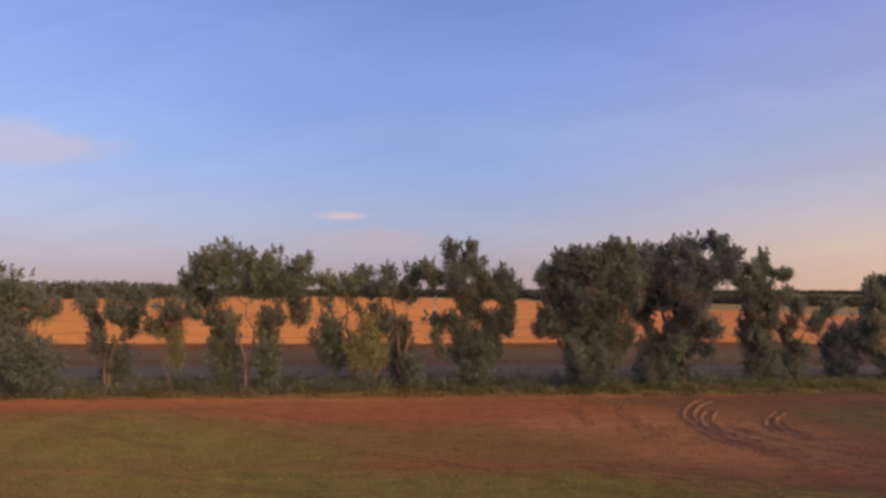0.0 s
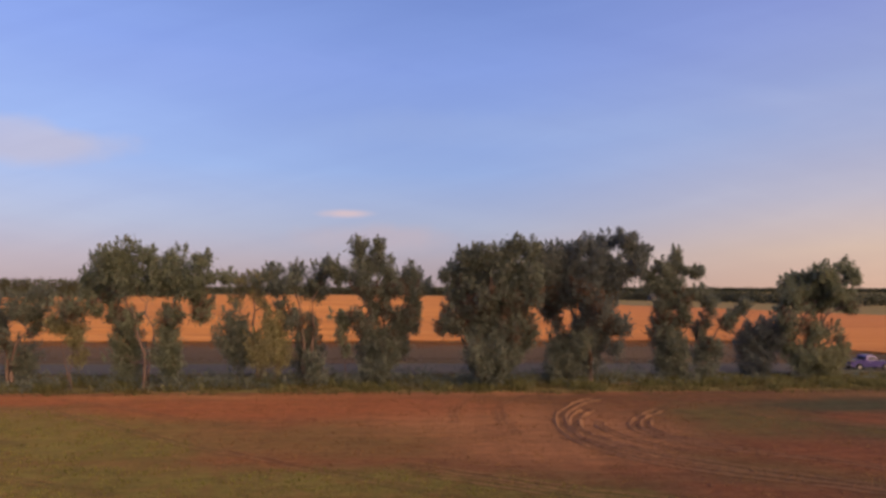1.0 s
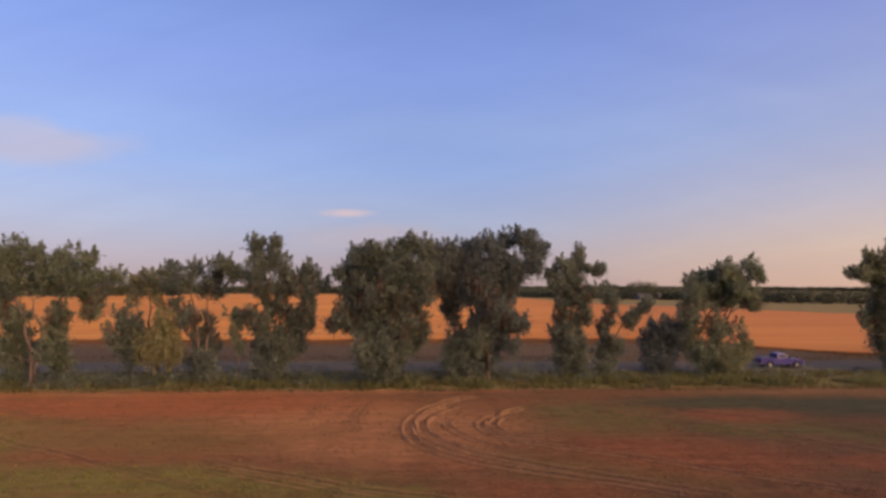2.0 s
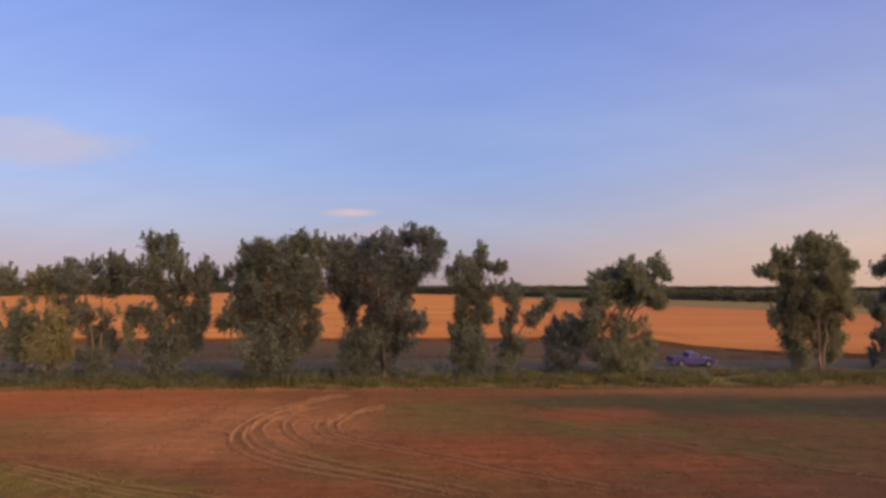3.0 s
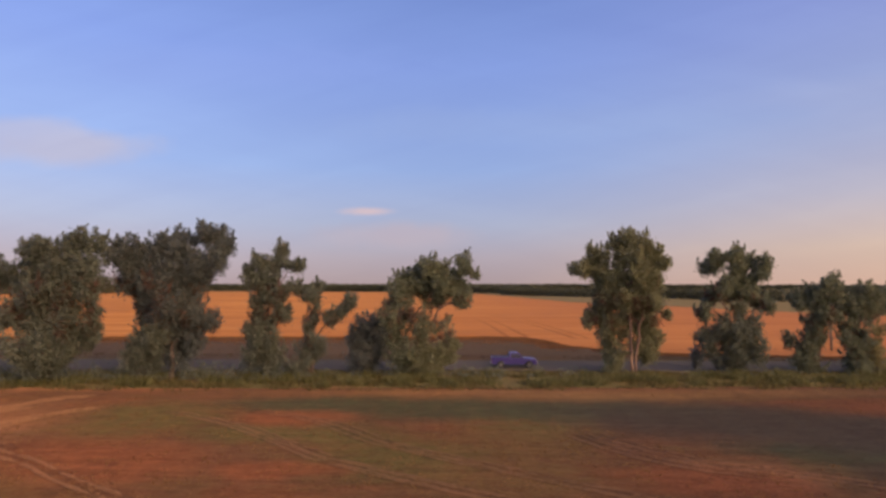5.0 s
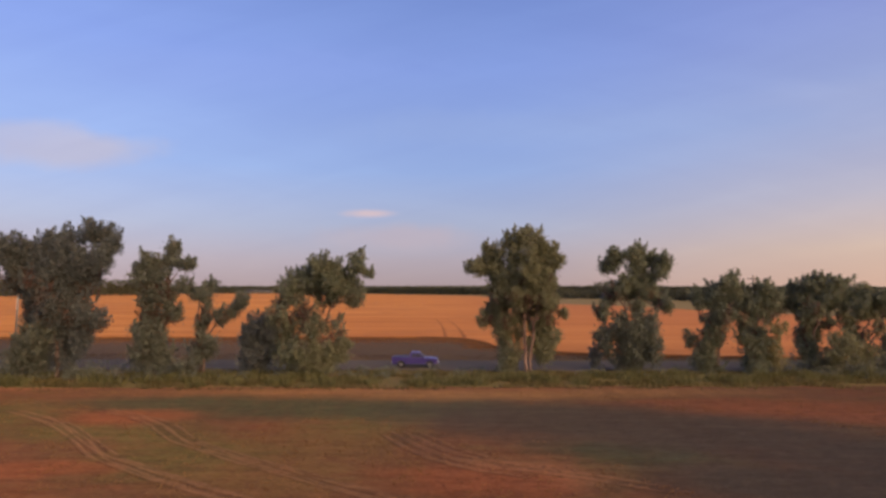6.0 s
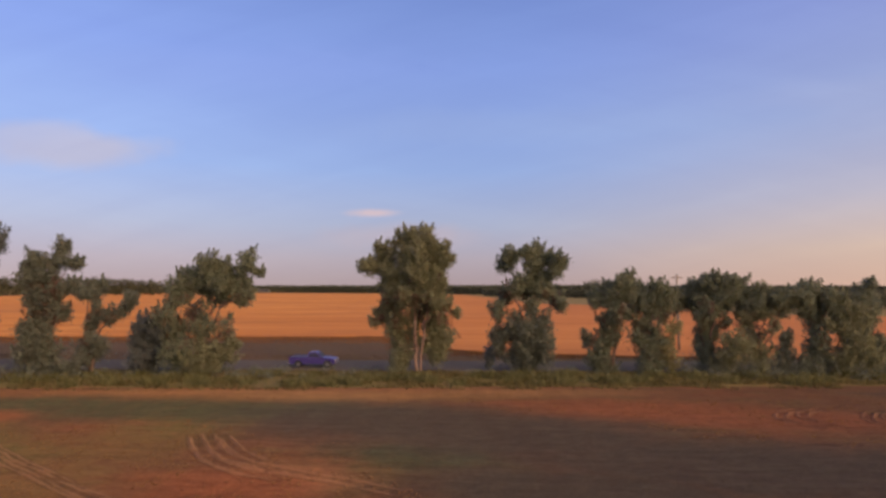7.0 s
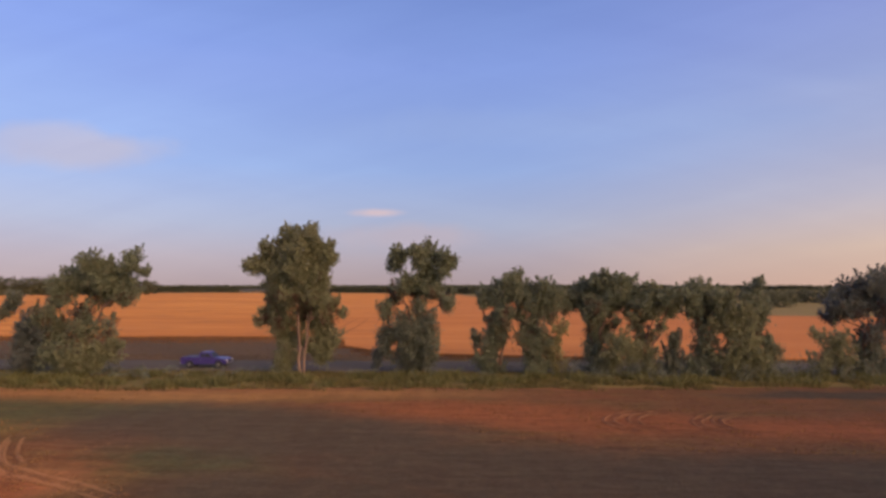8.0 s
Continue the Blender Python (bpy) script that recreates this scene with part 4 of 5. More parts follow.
def prism(profile, y0, y1, bevel=0.0, inset=None):
    """A profile in x, z drawn from y0 to y1; inset narrows it towards its top."""
    bm = bmesh.new()
    zs = [p[1] for p in profile]
    lo, hi = min(zs), max(zs)

    def at(x, z, y):
        f = (z - lo) / (hi - lo) if inset else 0.0
        mid = (y0 + y1) / 2
        return (x, y + (mid - y) * (inset or 0.0) * f, z)

    a = [bm.verts.new(at(x, z, y0)) for x, z in profile]
    b = [bm.verts.new(at(x, z, y1)) for x, z in profile]
    bm.faces.new(a)
    bm.faces.new(b[::-1])
    for i in range(len(a)):
        j = (i + 1) % len(a)
        bm.faces.new((a[i], b[i], b[j], a[j]))
    bmesh.ops.recalc_face_normals(bm, faces=bm.faces)
    if bevel:
        bmesh.ops.bevel(bm, geom=list(bm.edges), offset=bevel, segments=2, affect="EDGES")
    return bm


def rod(name, a, b, r0, r1, mat, parent, sides=10, label=""):
    a, b = Vector(a), Vector(b)
    v, f = tube([a, a.lerp(b, 0.5), b], [r0, (r0 + r1) / 2, r1], sides)
    return part(name, mesh_of(name, v, f + [tuple(range(sides - 1, -1, -1))], mat, True), mat, parent, label)


# ---- pickup on the road ----
PAINT = plain("violet_blue_paint", (0.045, 0.032, 0.16), 0.35, 0.2, 0.12, 1.5)
GLASS, _k, _g = material("dark_car_glass")
finish(_k, (0.02, 0.022, 0.03, 1), 0.45, spec=0.2)
RUBBER = plain("rubber", (0.020, 0.020, 0.020), 0.85)
STEEL = plain("dull_steel", (0.25, 0.24, 0.26), 0.35, 0.9)
RED = plain("red_lens", (0.35, 0.02, 0.02), 0.2)
CLEAR = plain("clear_lens", (0.75, 0.72, 0.68), 0.15)
TRIM = plain("black_trim", (0.02, 0.02, 0.022), 0.5)


def wheel(parent, x, y, out):
    bm = bmesh.new()
    bmesh.ops.create_cone(bm, cap_ends=True, segments=24, radius1=0.37, radius2=0.37, depth=0.25, matrix=pose(x, y, 0.37, 90, 0, 0))
    bmesh.ops.bevel(bm, geom=[e for e in bm.edges if len(e.link_faces) == 2 and e.calc_face_angle() > 1.0], offset=0.05, segments=2, affect="EDGES")
    w = part("wheel", bm, RUBBER, parent)
    bm = bmesh.new()
    bmesh.ops.create_cone(bm, cap_ends=True, segments=20, radius1=0.23, radius2=0.19, depth=0.03, matrix=pose(x, y + out * 0.13, 0.37, 90 * out, 0, 0))
    part("rim", bm, STEEL, w, "bright steel rim")


def pickup(x, y, z, turn):
    """Nose towards +x, about 5.5 m long."""
    t = thing("pickup_truck", x, y, z, "violet-blue single-cab pickup on the road", "pickup", turn=turn)
    arch = [(0.48 * math.cos(a), 0.48 * math.sin(a)) for a in [math.pi * (1 - i / 8) for i in range(9)]]
    low = 0.42
    prof = [(-2.72, 0.55), (-2.72, 1.12), (-2.66, 1.20), (-0.62, 1.20), (-0.62, 1.14), (0.98, 1.14), (2.35, 1.04), (2.62, 0.92), (2.68, 0.62), (2.60, low)]
    prof += [(1.72 - dx_, max(low, 0.37 + dz_)) for dx_, dz_ in arch]
    prof += [(-1.66 - dx_, max(low, 0.37 + dz_)) for dx_, dz_ in arch]
    prof += [(-2.60, low)]
    part("body", prism(prof, -0.93, 0.93, 0.0), PAINT, t)
    cab = [(-0.66, 1.10), (-0.60, 1.62), (-0.46, 1.76), (0.35, 1.78), (0.52, 1.70), (1.12, 1.10)]
    c = part("cab", prism(cab, -0.86, 0.86, 0.03, 0.22), PAINT, t)
    for s in (-1, 1):
        win = [(-0.42, 1.20), (-0.38, 1.60), (0.38, 1.64), (0.86, 1.20)]
        y_a, y_b = s * 0.835, s * 0.865
        side = part("side_window", prism(win, min(y_a, y_b), max(y_a, y_b)), GLASS, c, "dark side window")
        for v in side.data.vertices:
            v.co.y -= s * 0.105 * max(0.0, (v.co.z - 1.10) / 0.4)
        rod("pillar", (0.02, s * 0.85, 1.20), (0.02, s * 0.765, 1.63), 0.035, 0.035, PAINT, c)
        door = part("door", prism([(-0.50, 0.52), (-0.50, 1.13), (0.95, 1.10), (0.95, 0.60), (0.86, 0.52)], min(s * 0.925, s * 0.945), max(s * 0.925, s * 0.945), 0.006), PAINT, t)
        box_part("handle", (-0.40, min(s * 0.945, s * 0.965), 0.98, -0.22, max(s * 0.945, s * 0.965), 1.02), STEEL, door, 0.006, "steel handle")
        box_part("mirror", (0.72, min(s * 0.93, s * 1.10), 1.16, 0.86, max(s * 0.93, s * 1.10), 1.32), TRIM, t, 0.02)
        box_part("headlight", (2.60, min(s * 0.55, s * 0.88), 0.72, 2.70, max(s * 0.55, s * 0.88), 0.90), CLEAR, t, 0.02, "clear headlight")
        box_part("tail_light", (-2.75, min(s * 0.80, s * 0.92), 0.75, -2.70, max(s * 0.80, s * 0.92), 1.08), RED, t, 0.01, "red tail light")
        box_part("bed_rail", (-2.68, min(s * 0.80, s * 0.92), 1.203, -0.66, max(s * 0.80, s * 0.92), 1.245), PAINT, t, 0.012)
        for wx in (-1.66, 1.72):
            wheel(t, wx, s * 0.82, s)
    part("windscreen", prism([(0.56, 1.66), (1.06, 1.16), (1.085, 1.18), (0.585, 1.68)], -0.72, 0.72), GLASS, t, "dark windscreen")
    part("rear_window", prism([(-0.66, 1.24), (-0.62, 1.58), (-0.60, 1.58), (-0.63, 1.24)], -0.62, 0.62), GLASS, t, "dark rear window")
    box_part("bed_floor", (-2.62, -0.78, 1.203, -0.68, 0.78, 1.215), TRIM, t, 0.0, "dark open cargo bed")
    box_part("front_bumper", (2.58, -0.92, 0.42, 2.78, 0.92, 0.60), STEEL, t, 0.03, "steel bumper")
    box_part("rear_bumper", (-2.86, -0.92, 0.45, -2.68, 0.92, 0.60), STEEL, t, 0.03, "steel bumper")
    box_part("grille", (2.655, -0.50, 0.66, 2.70, 0.50, 0.90), TRIM, t, 0.01, "black grille")
    box_part("tailgate", (-2.745, -0.76, 0.64, -2.722, 0.76, 1.17), PAINT, t, 0.006)
    return t


pickup(59.9, 65.6, 0.10, 2.0).scale = (0.94, 0.94, 0.94)

# ---- utility poles beyond the road ----
POLE = plain("weathered_wood", (0.22, 0.18, 0.15), 0.9, 0.0, 0.35, 3.0)
CERAMIC = plain("pale_ceramic", (0.6, 0.58, 0.55), 0.3)
PALE = plain("pale_painted_wall", (0.09, 0.082, 0.07), 0.8, 0.0, 0.12)
ROOF = plain("grey_roof", (0.05, 0.047, 0.046), 0.9, 0.0, 0.2)
PANE, _k, _g = material("dark_house_pane")
finish(_k, (0.03, 0.032, 0.04, 1), 0.15, spec=0.6)


def utility_pole(x, y, high):
    t = thing("utility_pole", x, y, 0.0, "weathered wooden utility pole with a short crossarm", "utility pole", "utility poles beyond the road")
    rod("post", (0, 0, -0.1), (0, 0, high), 0.19, 0.12, POLE, t)
    arm = box_part("crossarm", (-0.75, 0.12, high - 0.55, 0.75, 0.24, high - 0.42), POLE, t, 0.01)
    for ix in (-0.65, 0.65):
        rod("insulator", (ix, 0.18, high - 0.42), (ix, 0.18, high - 0.24), 0.06, 0.045, CERAMIC, arm, 8)
    rod("insulator", (0, 0, high), (0, 0, high + 0.2), 0.06, 0.045, CERAMIC, t, 8)
    box_part("brace", (-0.05, -0.14, high - 2.9, 0.06, -0.10, high - 1.3), CERAMIC, t, 0.0, "pale metal conduit strip")


utility_pole(105.7, 82.2, 10.6)
utility_pole(-1.1, 82.0, 8.7)


# ---- far farm buildings ----
def gabled(name, x, y, w, d, h, ridge, label, turn=0.0, windows=3):
    t = thing(name, x, y, 0.0, label, "house", turn=turn)
    box_part("wall", (-w / 2, -d / 2, -0.1, w / 2, d / 2, h), PALE, t)
    bm = bmesh.new()
    o = 0.4
    sec = [(-d / 2 - o, h - 0.15), (0, h + ridge), (d / 2 + o, h - 0.15), (d / 2 + o, h), (0, h + ridge + 0.2), (-d / 2 - o, h)]
    a = [bm.verts.new((-w / 2 - o, p, q)) for p, q in sec]
    b = [bm.verts.new((w / 2 + o, p, q)) for p, q in sec]
    bm.faces.new(a)
    bm.faces.new(b[::-1])
    for i in range(6):
        j = (i + 1) % 6
        bm.faces.new((a[i], b[i], b[j], a[j]))
    bmesh.ops.recalc_face_normals(bm, faces=bm.faces)
    part("roof", bm, ROOF, t)
    for s in (-1, 1):
        part("gable", prism([(-d / 2, h - 0.02), (d / 2, h - 0.02), (0, h + ridge - 0.05)], -0.1, 0.1), PALE, t).matrix_basis = pose(s * (w / 2 - 0.12), 0, 0, 0, 0, 90)
    for i in range(windows):
        wx = -w / 2 + w * (i + 0.5) / windows
        win = box_part("window", (wx - 0.6, -d / 2 - 0.06, h * 0.32, wx + 0.6, -d / 2 - 0.01, h * 0.75), CERAMIC, t)
        box_part("pane", (wx - 0.5, -d / 2 - 0.09, h * 0.36, wx + 0.5, -d / 2 - 0.065, h * 0.71), PANE, win, 0.0, "dark pane")
    return t


gabled("farmhouse", 171.5, 421.0, 10.0, 8.0, 3.4, 1.7, "pale farmhouse with a grey roof among far trees", 4.0)
gabled("barn", -271.0, 864.0, 42.0, 14.0, 4.2, 2.0, "long pale barn at the edge of far woods", -3.0, 6)
mast = thing("mast", 218.0, 660.0, 0.0, "slim white mast before the far woods", "mast")
rod("post", (0, 0, -0.2), (0, 0, 8.5), 0.9, 0.7, CERAMIC, mast, 12)
rod("head", (0, 0, 8.5), (0, 0, 9.6), 1.1, 0.5, ROOF, mast, 12, "grey pointed head")
silo = thing("silo", 182.5, 417.0, 0.0, "slim pale grain silo beside the farmhouse", "silo")
rod("drum", (0, 0, -0.1), (0, 0, 5.2), 1.2, 1.2, PALE, silo, 20)
rod("cap", (0, 0, 5.2), (0, 0, 6.0), 1.25, 0.15, ROOF, silo, 20, "grey conical cap")


# ---- wheel ruts in the near field ----
def rut(points, width=0.42, seed=1, lift=0.05):
    """A pressed rut with a clod-strewn bank on either side, along a smooth curve."""
    rng = np.random.default_rng(seed)
    p = np.array(points, float)
    d = np.r_[0, np.cumsum(np.hypot(*np.diff(p, axis=0).T))]
    n = max(8, int(d[-1] / 0.22))
    s = np.linspace(0, d[-1], n)
    q = np.stack([np.interp(s, d, p[:, 0]), np.interp(s, d, p[:, 1])], 1)
    for _ in range(int(1.2 / (s[1] - s[0])) * 3):
        q[1:-1] = (q[:-2] + q[1:-1] * 2 + q[2:]) / 4
    drift = np.array([noise.noise((v * 0.35, seed * 3.1, 0.0)) for v in s])
    q[:, 0] += 0.22 * drift
    q[:, 1] += 0.16 * np.roll(drift, 9)
    tan = np.gradient(q, axis=0)
    tan /= np.linalg.norm(tan, axis=1)[:, None] + 1e-9
    nor = np.stack([-tan[:, 1], tan[:, 0]], 1)
    prof = [(-1.7, 0.0), (-1.05, 1.0), (-0.6, 0.12), (0.0, 0.08), (0.6, 0.12), (1.05, 1.0), (1.7, 0.0)]
    verts, faces = [], []
    for i in range(n):
        fade = min(1.0, i / 8, (n - 1 - i) / 8) * (1.0 - 0.55 * max(0.0, i / n - 0.5) / 0.5)
        for o, h in prof:
            g = rng.uniform(0.6, 1.1) + 1.0 * noise.noise((s[i] * 0.6, o, seed)) if h > 0.5 else 1.0
            xy = q[i] + nor[i] * (o * width + rng.normal(0, 0.03))
            verts.append((xy[0], xy[1], 0.034 + h * lift * max(0.1, g) * fade))
    for i in range(n - 1):
        for j in range(6):
            a = i * 7 + j
            faces.append((a, a + 1, a + 8, a + 7))
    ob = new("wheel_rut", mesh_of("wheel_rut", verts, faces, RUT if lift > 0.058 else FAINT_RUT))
    return tagged(ob, "curved tractor rut pressed into red earth", "wheel rut", "wheel ruts in the near field", "structure")


# field earth with the ruts' shade and bank light in its colour
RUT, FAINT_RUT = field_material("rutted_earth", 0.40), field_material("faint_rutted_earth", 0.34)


def shifted(points, dx_, dy_):
    return [(a + dx_, b + dy_) for a, b in points]


OUTER = [(23.7, 48.8), (21.2, 46.5), (19.4, 43.7), (18.2, 41), (18.1, 38), (18.2, 35.6), (19.1, 33.4), (20.7, 31.6), (22.6, 30.3), (24.6, 29.2), (27.3, 28), (30, 26.8), (32.5, 25.6)]
OUTER_TWIN = [(21.6, 44.6), (19.5, 41.1), (18.9, 38.6), (19.2, 36.3), (20.6, 33.8), (22.3, 32.1), (24.3, 30.7), (26.6, 29.3), (28.8, 28.2), (31.3, 26.9), (33.5, 25.6)]
BETWEEN = [(21.1, 40.3), (20.6, 38.7), (21.2, 36.6), (22, 35.2), (23.2, 33.8), (24.5, 32.6)]
INNER = [(27.5, 44.6), (25.3, 42.2), (23.9, 40.6), (23.1, 38.9), (23.1, 37), (24.1, 35.3), (25.5, 34.2), (27.1, 33.3), (29.2, 32.4), (31.9, 30.9), (34.7, 29.1), (37.8, 27.5), (40.2, 26)]
INNER_TWIN = [(25.2, 41.5), (24.2, 39.9), (23.8, 38.5), (24, 37), (24.6, 35.8), (25.6, 35), (26.9, 34.2), (28.8, 33.2)]
UPPER = [(17.2, 49.8), (15.2, 47), (14.2, 43.7), (14.1, 39.7), (14.9, 37)]
UPPER_TWIN = [(14.4, 50.2), (11.9, 47.6), (10.6, 44), (10.5, 39.6)]
SOUTH = [(60.6, 38.2), (61.7, 36.2), (62.7, 34.7), (63.9, 33.3), (65.6, 32.1), (67.2, 31.2), (68.9, 30.7)]
SOUTH_TWIN = [(61.5, 38.2), (62.6, 36.3), (63.8, 34.7), (65.2, 33.4), (66.8, 32.4), (68.5, 31.7), (70.1, 31.1), (72.2, 30.3), (75.1, 29)]
SOUTH_THIRD = [(62.4, 38), (63.6, 36.3), (64.8, 34.8), (66.3, 33.4), (67.8, 32.5)]
EARLY = [(-23.5, 47.6), (-20, 46.2), (-14.4, 43.5), (-9, 40.4), (-5.2, 38.8)]
EARLY_TWIN = [(-20.4, 42.7), (-17.9, 41.2), (-12.2, 37.9), (-8.1, 35.2), (-4, 33), (-0.5, 31.4), (2.4, 29.7), (6, 28), (9.7, 26.2), (11.9, 25)]
WEST = [(-29.1, 40.7), (-24.4, 38.3), (-19.3, 35.2), (-15.5, 33.6)]
WEST_TWIN = [(-17.1, 30), (-12.4, 28.1), (-8.1, 26.7), (-5.6, 25.7)]
NEAR = [(8, 30.4), (15.5, 27.0), (21.1, 25.0), (30, 21)]
MID_A = [(32, 43.0), (34.9, 41.6), (38.7, 39.4), (42.9, 35.7), (46.3, 32.6), (50.5, 30.1), (56, 27.2), (66, 23)]
MID_B = [(38.5, 43.4), (41.9, 41.9), (45.1, 39.7), (48.7, 35.9), (53.9, 32.4), (58.3, 29.7), (64, 26.6), (72, 23)]
EAST = [(101.5, 46.6), (99.8, 45.8), (98.7, 44.9), (98.1, 43.8), (98.3, 42.4), (99.6, 41.2)]
RUTS = (
    (OUTER, 0.34, 0.15),
    (OUTER_TWIN, 0.36, 0.15),
    (BETWEEN, 0.28, 0.09),
    (INNER, 0.3, 0.13),
    (INNER_TWIN, 0.3, 0.13),
    (UPPER, 0.24, 0.05),
    (UPPER_TWIN, 0.24, 0.045),
    (SOUTH, 0.32, 0.14),
    (SOUTH_TWIN, 0.3, 0.13),
    (SOUTH_THIRD, 0.28, 0.11),
    (EARLY, 0.26, 0.054),
    (EARLY_TWIN, 0.26, 0.056),
    (WEST, 0.22, 0.045),
    (WEST_TWIN, 0.22, 0.045),
    (NEAR, 0.26, 0.08),
    (shifted(NEAR, 0.3, -1.2), 0.26, 0.07),
    (MID_A, 0.28, 0.08),
    (shifted(MID_A, 1.3, -0.6), 0.28, 0.07),
    (MID_B, 0.28, 0.07),
    (shifted(MID_B, 1.2, -0.4), 0.28, 0.06),
    (EAST, 0.30, 0.085),
    (shifted(EAST, 1.5, 0.1), 0.30, 0.085),
    (shifted(EAST, 5.5, -0.2), 0.28, 0.075),
    (shifted(EAST, 6.9, -0.3), 0.26, 0.075),
)
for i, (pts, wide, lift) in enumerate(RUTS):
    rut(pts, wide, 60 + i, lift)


# ---- pressed tramlines in the grain ----
PRESSED = verge_material("pressed_grain", (0.22, 0.088, 0.030), (0.30, 0.115, 0.038), (0.25, 0.095, 0.034))


def tramline(points, width, seed):
    rng = np.random.default_rng(seed)
    verts, faces = [], []
    p = np.array(points, float)
    d = np.r_[0, np.cumsum(np.hypot(*np.diff(p, axis=0).T))]
    s = np.linspace(0, d[-1], 40)
    q = np.stack([np.interp(s, d, p[:, 0]), np.interp(s, d, p[:, 1])], 1)
    for _ in range(80):
        q[1:-1] = (q[:-2] + 2 * q[1:-1] + q[2:]) / 4
    for i, (x, y) in enumerate(q):
        w = width * rng.uniform(0.35, 1.0) * (1.25 - 1.05 * i / 39)
        verts += [(x - w / 2, y, 0.226), (x, y, 0.232), (x + w / 2, y, 0.226)]
    for i in range(39):
        a = i * 3
        faces += [(a, a + 1, a + 4, a + 3), (a + 1, a + 2, a + 5, a + 4)]
    ob = new("tramline", mesh_of("tramline", verts, faces, PRESSED))
    return tagged(ob, "dark tramline pressed into the ripe grain", "wheel track", "tramlines in the grain", "structure")


for i, (x0, y0, x1, y1) in enumerate(((61.8, 100.2, 56.4, 158), (65.2, 99.5, 59.5, 158), (73.2, 98.0, 66.0, 156), (75.4, 98.0, 69.4, 152))):
    tramline([(x0, y0), ((x0 + x1) / 2 + 0.8, (y0 + y1) / 2), (x1, y1)], 0.85, 200 + i)


# ---- grass and stubble ----
def blades(name, xy, high, wide, mat, label, seed, lean=0.35):
    rng = np.random.default_rng(seed)
    n = len(xy)
    base = np.c_[xy, np.full(n, 0.02)]
    h = (high * rng.uniform(0.45, 1.3, n))[:, None]
    a = rng.uniform(0, 2 * math.pi, n)
    side = np.c_[np.cos(a), np.sin(a), np.zeros(n)] * (wide * rng.uniform(0.6, 1.4, n))[:, None]
    tip = np.c_[rng.normal(0, lean, (n, 2)), np.ones(n)] * h
    q = np.stack([base - side * 0.5, base + side * 0.5, base + tip + side * 0.12, base + tip - side * 0.12], 1)
    return tagged(new(name, quads_mesh(name, q, mat)), label, "grass", "", "stuff")


def border_y(x):
    return np.interp(x, [-110, -37, 0, 26, 60, 98, 125, 200], [46, 49.7, 51.2, 51.6, 53.3, 55.2, 57.5, 61])


rng = np.random.default_rng(77)
n = 110000
gx = rng.uniform(-75, 150, n)
gy = border_y(gx) - 1.6 + rng.beta(1.7, 1.5, n) * (63.2 + 0.02 * gx - border_y(gx))
keep = np.array([noise.noise((x * 0.30, y * 0.6, 3.0)) > -0.04 for x, y in zip(gx, gy)])
blades("verge_grass", np.c_[gx, gy][keep], 0.30, 0.085, GRASS, "tall dry-green grass and weeds along the field edge", 5, 0.6)
# taller weeds in drifts
n = 300
cx = rng.uniform(-70, 145, n)
cy = border_y(cx) + rng.uniform(0.6, 6.5, n)
tall = np.concatenate([np.c_[rng.normal(x, 0.5, 80), rng.normal(y, 0.4, 80)] for x, y in zip(cx, cy)])
blades("verge_weeds", tall, 0.62, 0.11, WEED_TALL, "knee-high weeds in drifts under the trees", 6, 0.5)
# low scrub between the trees
heaps = []
for x0, x1, count in ((-60, 36, 760), (36, 58, 60), (58, 97, 30), (97, 140, 330)):
    for _ in range(count):
        x = rng.uniform(x0, x1)
        y = 54.6 + 0.083 * min(x, 80) + rng.uniform(-1.8, 4.0)
        r, h = rng.uniform(0.35, 0.95), rng.uniform(0.4, 1.9 if x < 36 else 2.6 if x > 97 else 0.9)
        d = rng.normal(0, 1, (70, 3))
        d /= np.linalg.norm(d, axis=1)[:, None]
        q = np.array([x, y, 0.05]) + np.abs(d * [1, 1, 1]) * np.sign(d) * np.array([r, r, h]) * (rng.uniform(0.3, 1, 70) ** 0.5)[:, None]
        heaps.append(q[q[:, 2] > 0.02])
heaps = np.concatenate(heaps)
tagged(new("undergrowth", quads_mesh("undergrowth", leaf_quads(heaps, 0.22, rng, np.array([0, 0, 0.8])), LEAF[1])), "low green scrub between the roadside trees", "undergrowth", "", "stuff")
n = 16000
gx = rng.uniform(-120, 190, n)
gy = np.where(rng.uniform(0, 1, n) < 0.5, rng.uniform(72.5, 76.0, n), rng.uniform(73, 97, n))
ok = gy < np.interp(gx, [-120, -25, 45, 60, 71, 78, 88, 110, 190], [98, 98, 99, 99, 86, 79.5, 77, 75, 74])
blades("strip_grass", np.c_[gx, gy][ok], 0.15, 0.13, foliage("strip_blade", (0.112, 0.076, 0.042), (0.150, 0.102, 0.055)), "short dull grass beyond the road", 7)


# thin outlying stalks along the grain's edge
n = 60000
gx = rng.uniform(-110, 62, n)
gy = np.interp(gx, [-120, -25, 45, 62], [98.4, 98.9, 100.9, 101.5]) - np.abs(rng.normal(0, 4.6, n))
bend = np.array([(58, 102.5), (65, 100.2), (68.5, 94), (70, 87), (74.8, 82), (81.5, 77.9), (93, 76.2), (110, 75.2)])
u, off = rng.uniform(0, 7, 16000), np.abs(rng.normal(0, 2.6, 16000))
gx = np.r_[gx, np.interp(u, range(8), bend[:, 0]) - 0.8 * off]
gy = np.r_[gy, np.maximum(72.8, np.interp(u, range(8), bend[:, 1]) - 0.45 * off)]
keep = np.array([noise.noise((x * 0.12, y * 0.5, 6.0)) > -0.2 for x, y in zip(gx, gy)])
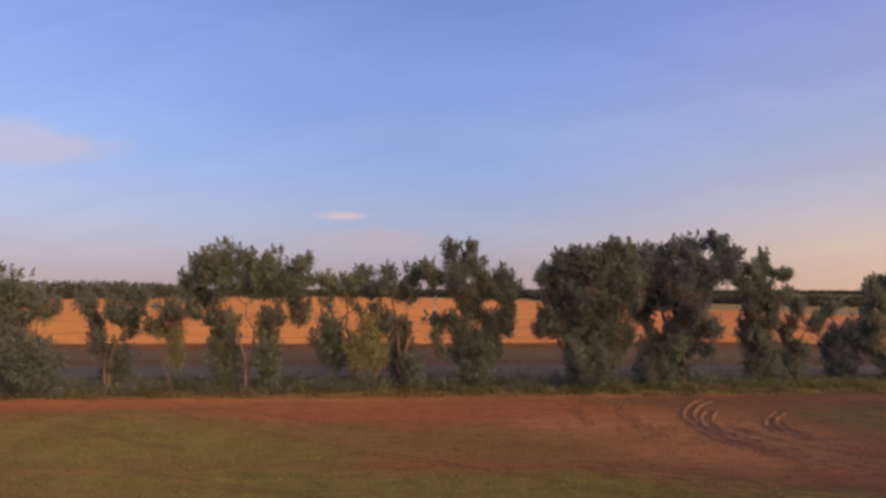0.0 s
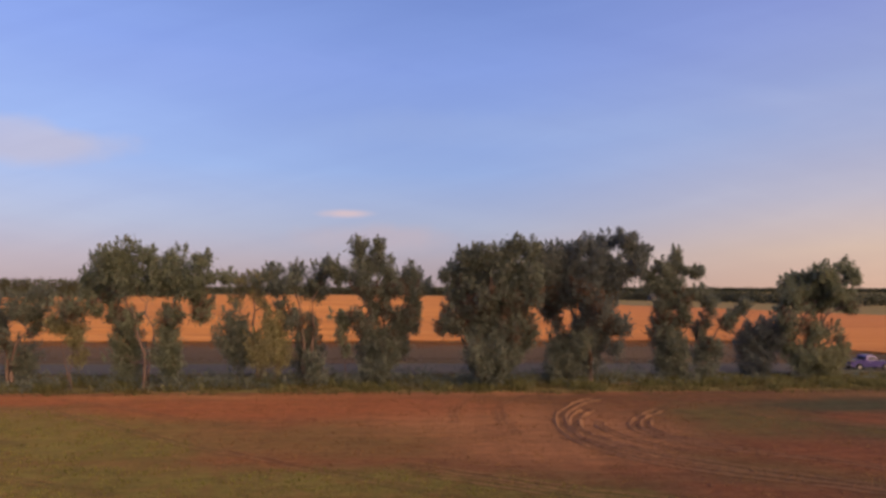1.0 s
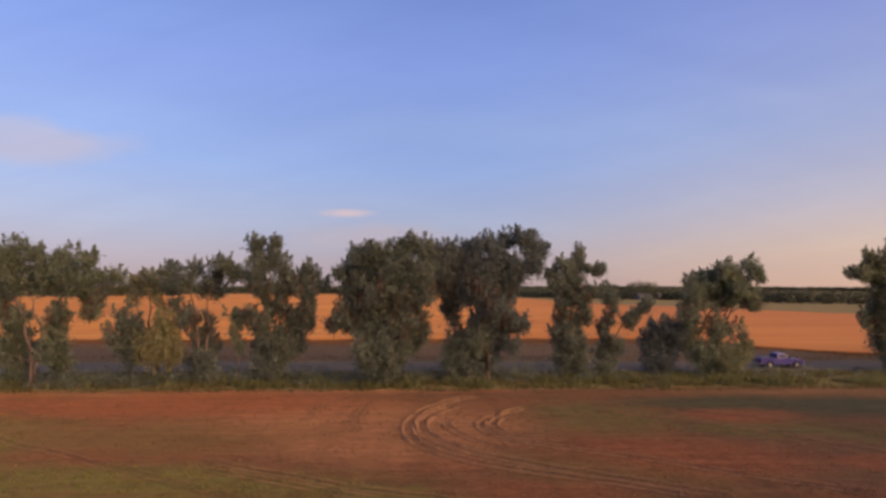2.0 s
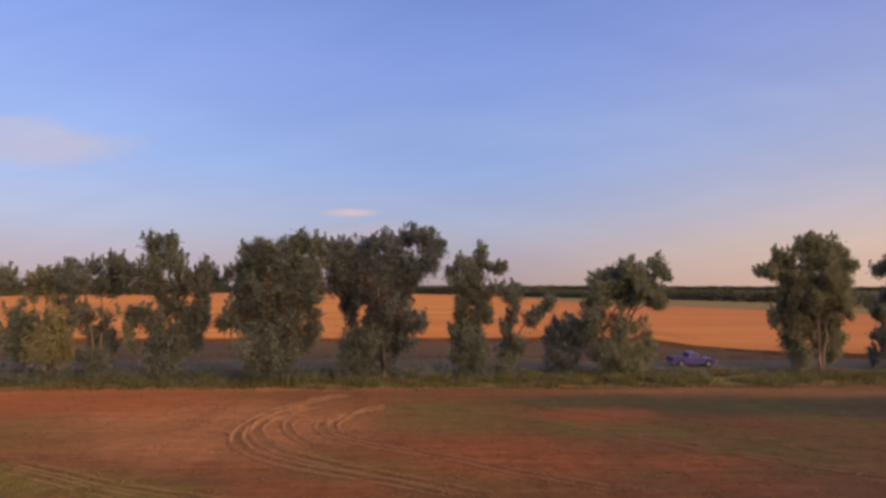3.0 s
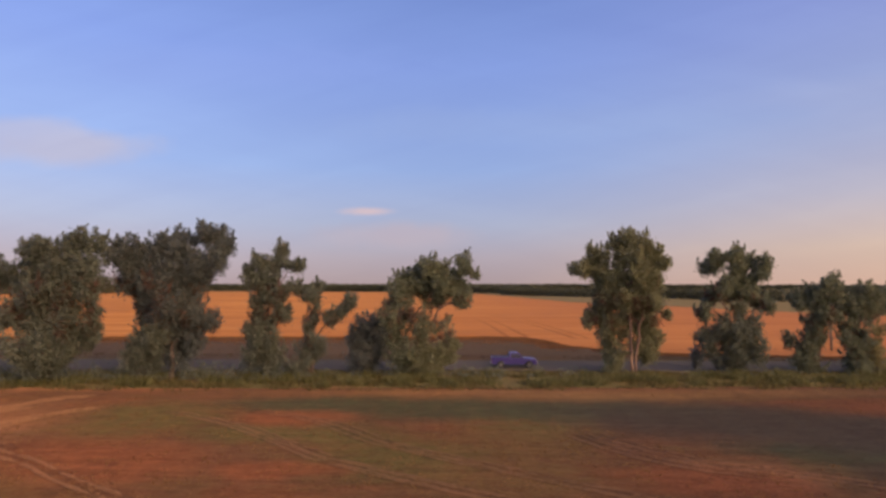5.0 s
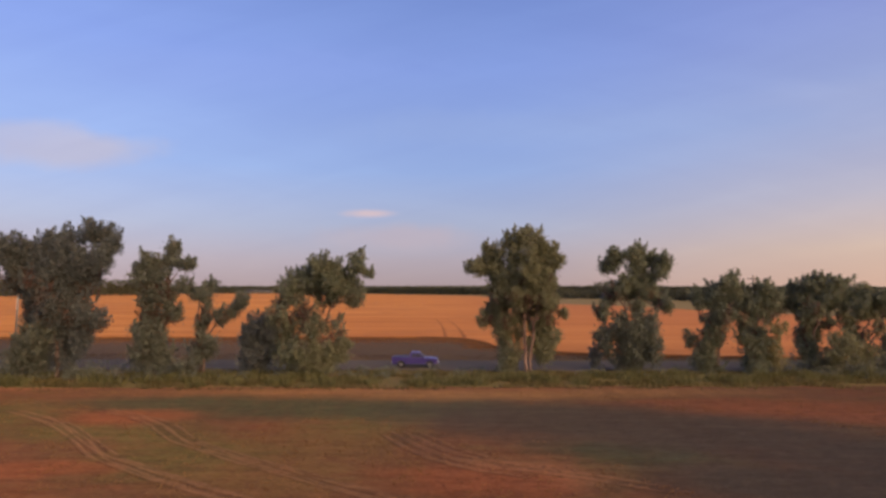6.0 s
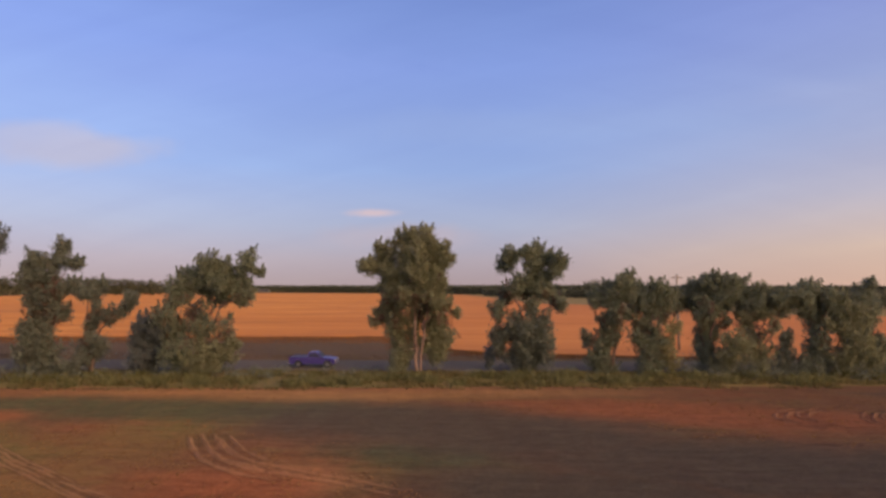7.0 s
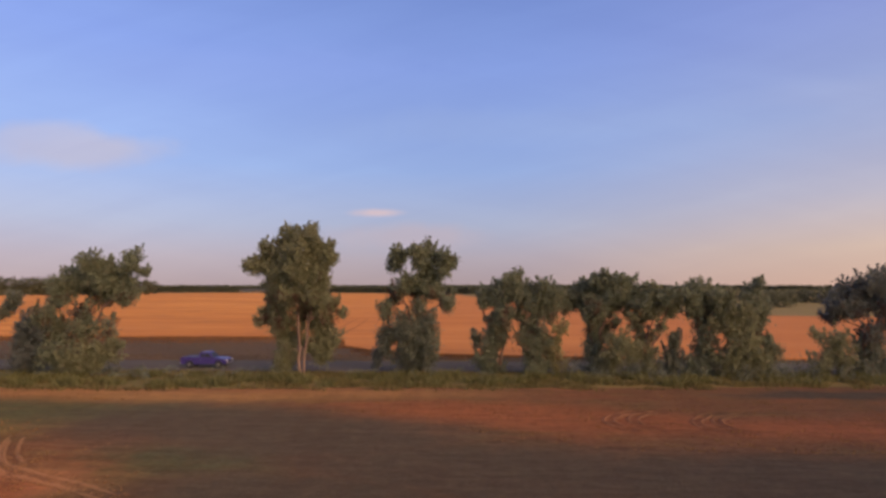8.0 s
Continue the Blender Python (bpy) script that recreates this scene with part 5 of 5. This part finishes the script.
blades("outlying_grain", np.c_[gx, gy][keep], 0.20, 0.13, foliage("outlying_stalk", (0.17, 0.085, 0.040), (0.27, 0.122, 0.050)), "thin ripe stalks straggling along the grain's edge", 17, 0.5)


def in_ovals(x, y, ovals):
    hit = np.zeros(len(x), bool)
    for x0, y0, rx, ry, turn in ovals:
        c, s = math.cos(radians(turn)), math.sin(radians(turn))
        a, b = ((x - x0) * c + (y - y0) * s) / rx, (-(x - x0) * s + (y - y0) * c) / ry
        hit |= a * a + b * b < 1.0
    return hit


n = 90000
gx, gy = rng.uniform(-50, 135, n), 20 + 33 * rng.beta(1.1, 1.3, n)
ok = gy < border_y(gx) - 0.3
gx, gy = gx[ok], gy[ok]
# no weeds or stubble on the painted shade and the deep green ovals
weedy, dark_ground = in_ovals(gx, gy, GREEN), in_ovals(gx, gy, SHADED + DEEP)
clump = np.array([noise.noise((x * 0.5, y * 0.5, 9.0)) for x, y in zip(gx, gy)])
blades("field_weeds", np.c_[gx, gy][weedy & ~dark_ground & (clump > -0.15)], 0.10, 0.09, WEED, "low green weeds over red earth", 8)
blades("field_stubble", np.c_[gx, gy][~weedy & ~dark_ground & (clump > 0.08)], 0.08, 0.07, STUBBLE, "dry stubble scattered over red earth", 9)


# ---- earth clods thrown up beside the ruts ----
def clods(name, xy, size, mat, label, seed):
    """Squat, uneven lumps, five corners round and a peak each."""
    rng = np.random.default_rng(seed)
    verts, faces = [], []
    for x, y in xy:
        r, h, a0 = size * rng.uniform(0.5, 1.3), size * rng.uniform(0.35, 0.85), rng.uniform(0, 6.28)
        o = len(verts)
        for i in range(5):
            a = a0 + i * 2 * math.pi / 5
            q = r * rng.uniform(0.75, 1.2)
            verts.append((x + q * math.cos(a), y + q * math.sin(a), 0.025))
        verts.append((x + rng.normal(0, 0.2) * r, y + rng.normal(0, 0.2) * r, 0.03 + h))
        faces += [(o + i, o + (i + 1) % 5, o + 5) for i in range(5)]
    return tagged(new(name, mesh_of(name, verts, faces, mat)), label, "clods", "", "stuff")


spots = []
for pts, _, _ in RUTS[:10]:
    p = np.array(pts)
    d = np.r_[0, np.cumsum(np.hypot(*np.diff(p, axis=0).T))]
    n = int(d[-1] * 9)
    u = d[-1] * rng.beta(2.2, 1.2, n)
    spots.append(np.c_[np.interp(u, d, p[:, 0]), np.interp(u, d, p[:, 1])] + rng.normal(0, 0.45, (n, 2)))
n = 900
gx, gy = rng.uniform(-30, 110, n), rng.uniform(22, 48, n)
spots.append(np.c_[gx, gy][~in_ovals(gx, gy, SHADED + DEEP)])
# clods take the rut earth's painted shade and light by height
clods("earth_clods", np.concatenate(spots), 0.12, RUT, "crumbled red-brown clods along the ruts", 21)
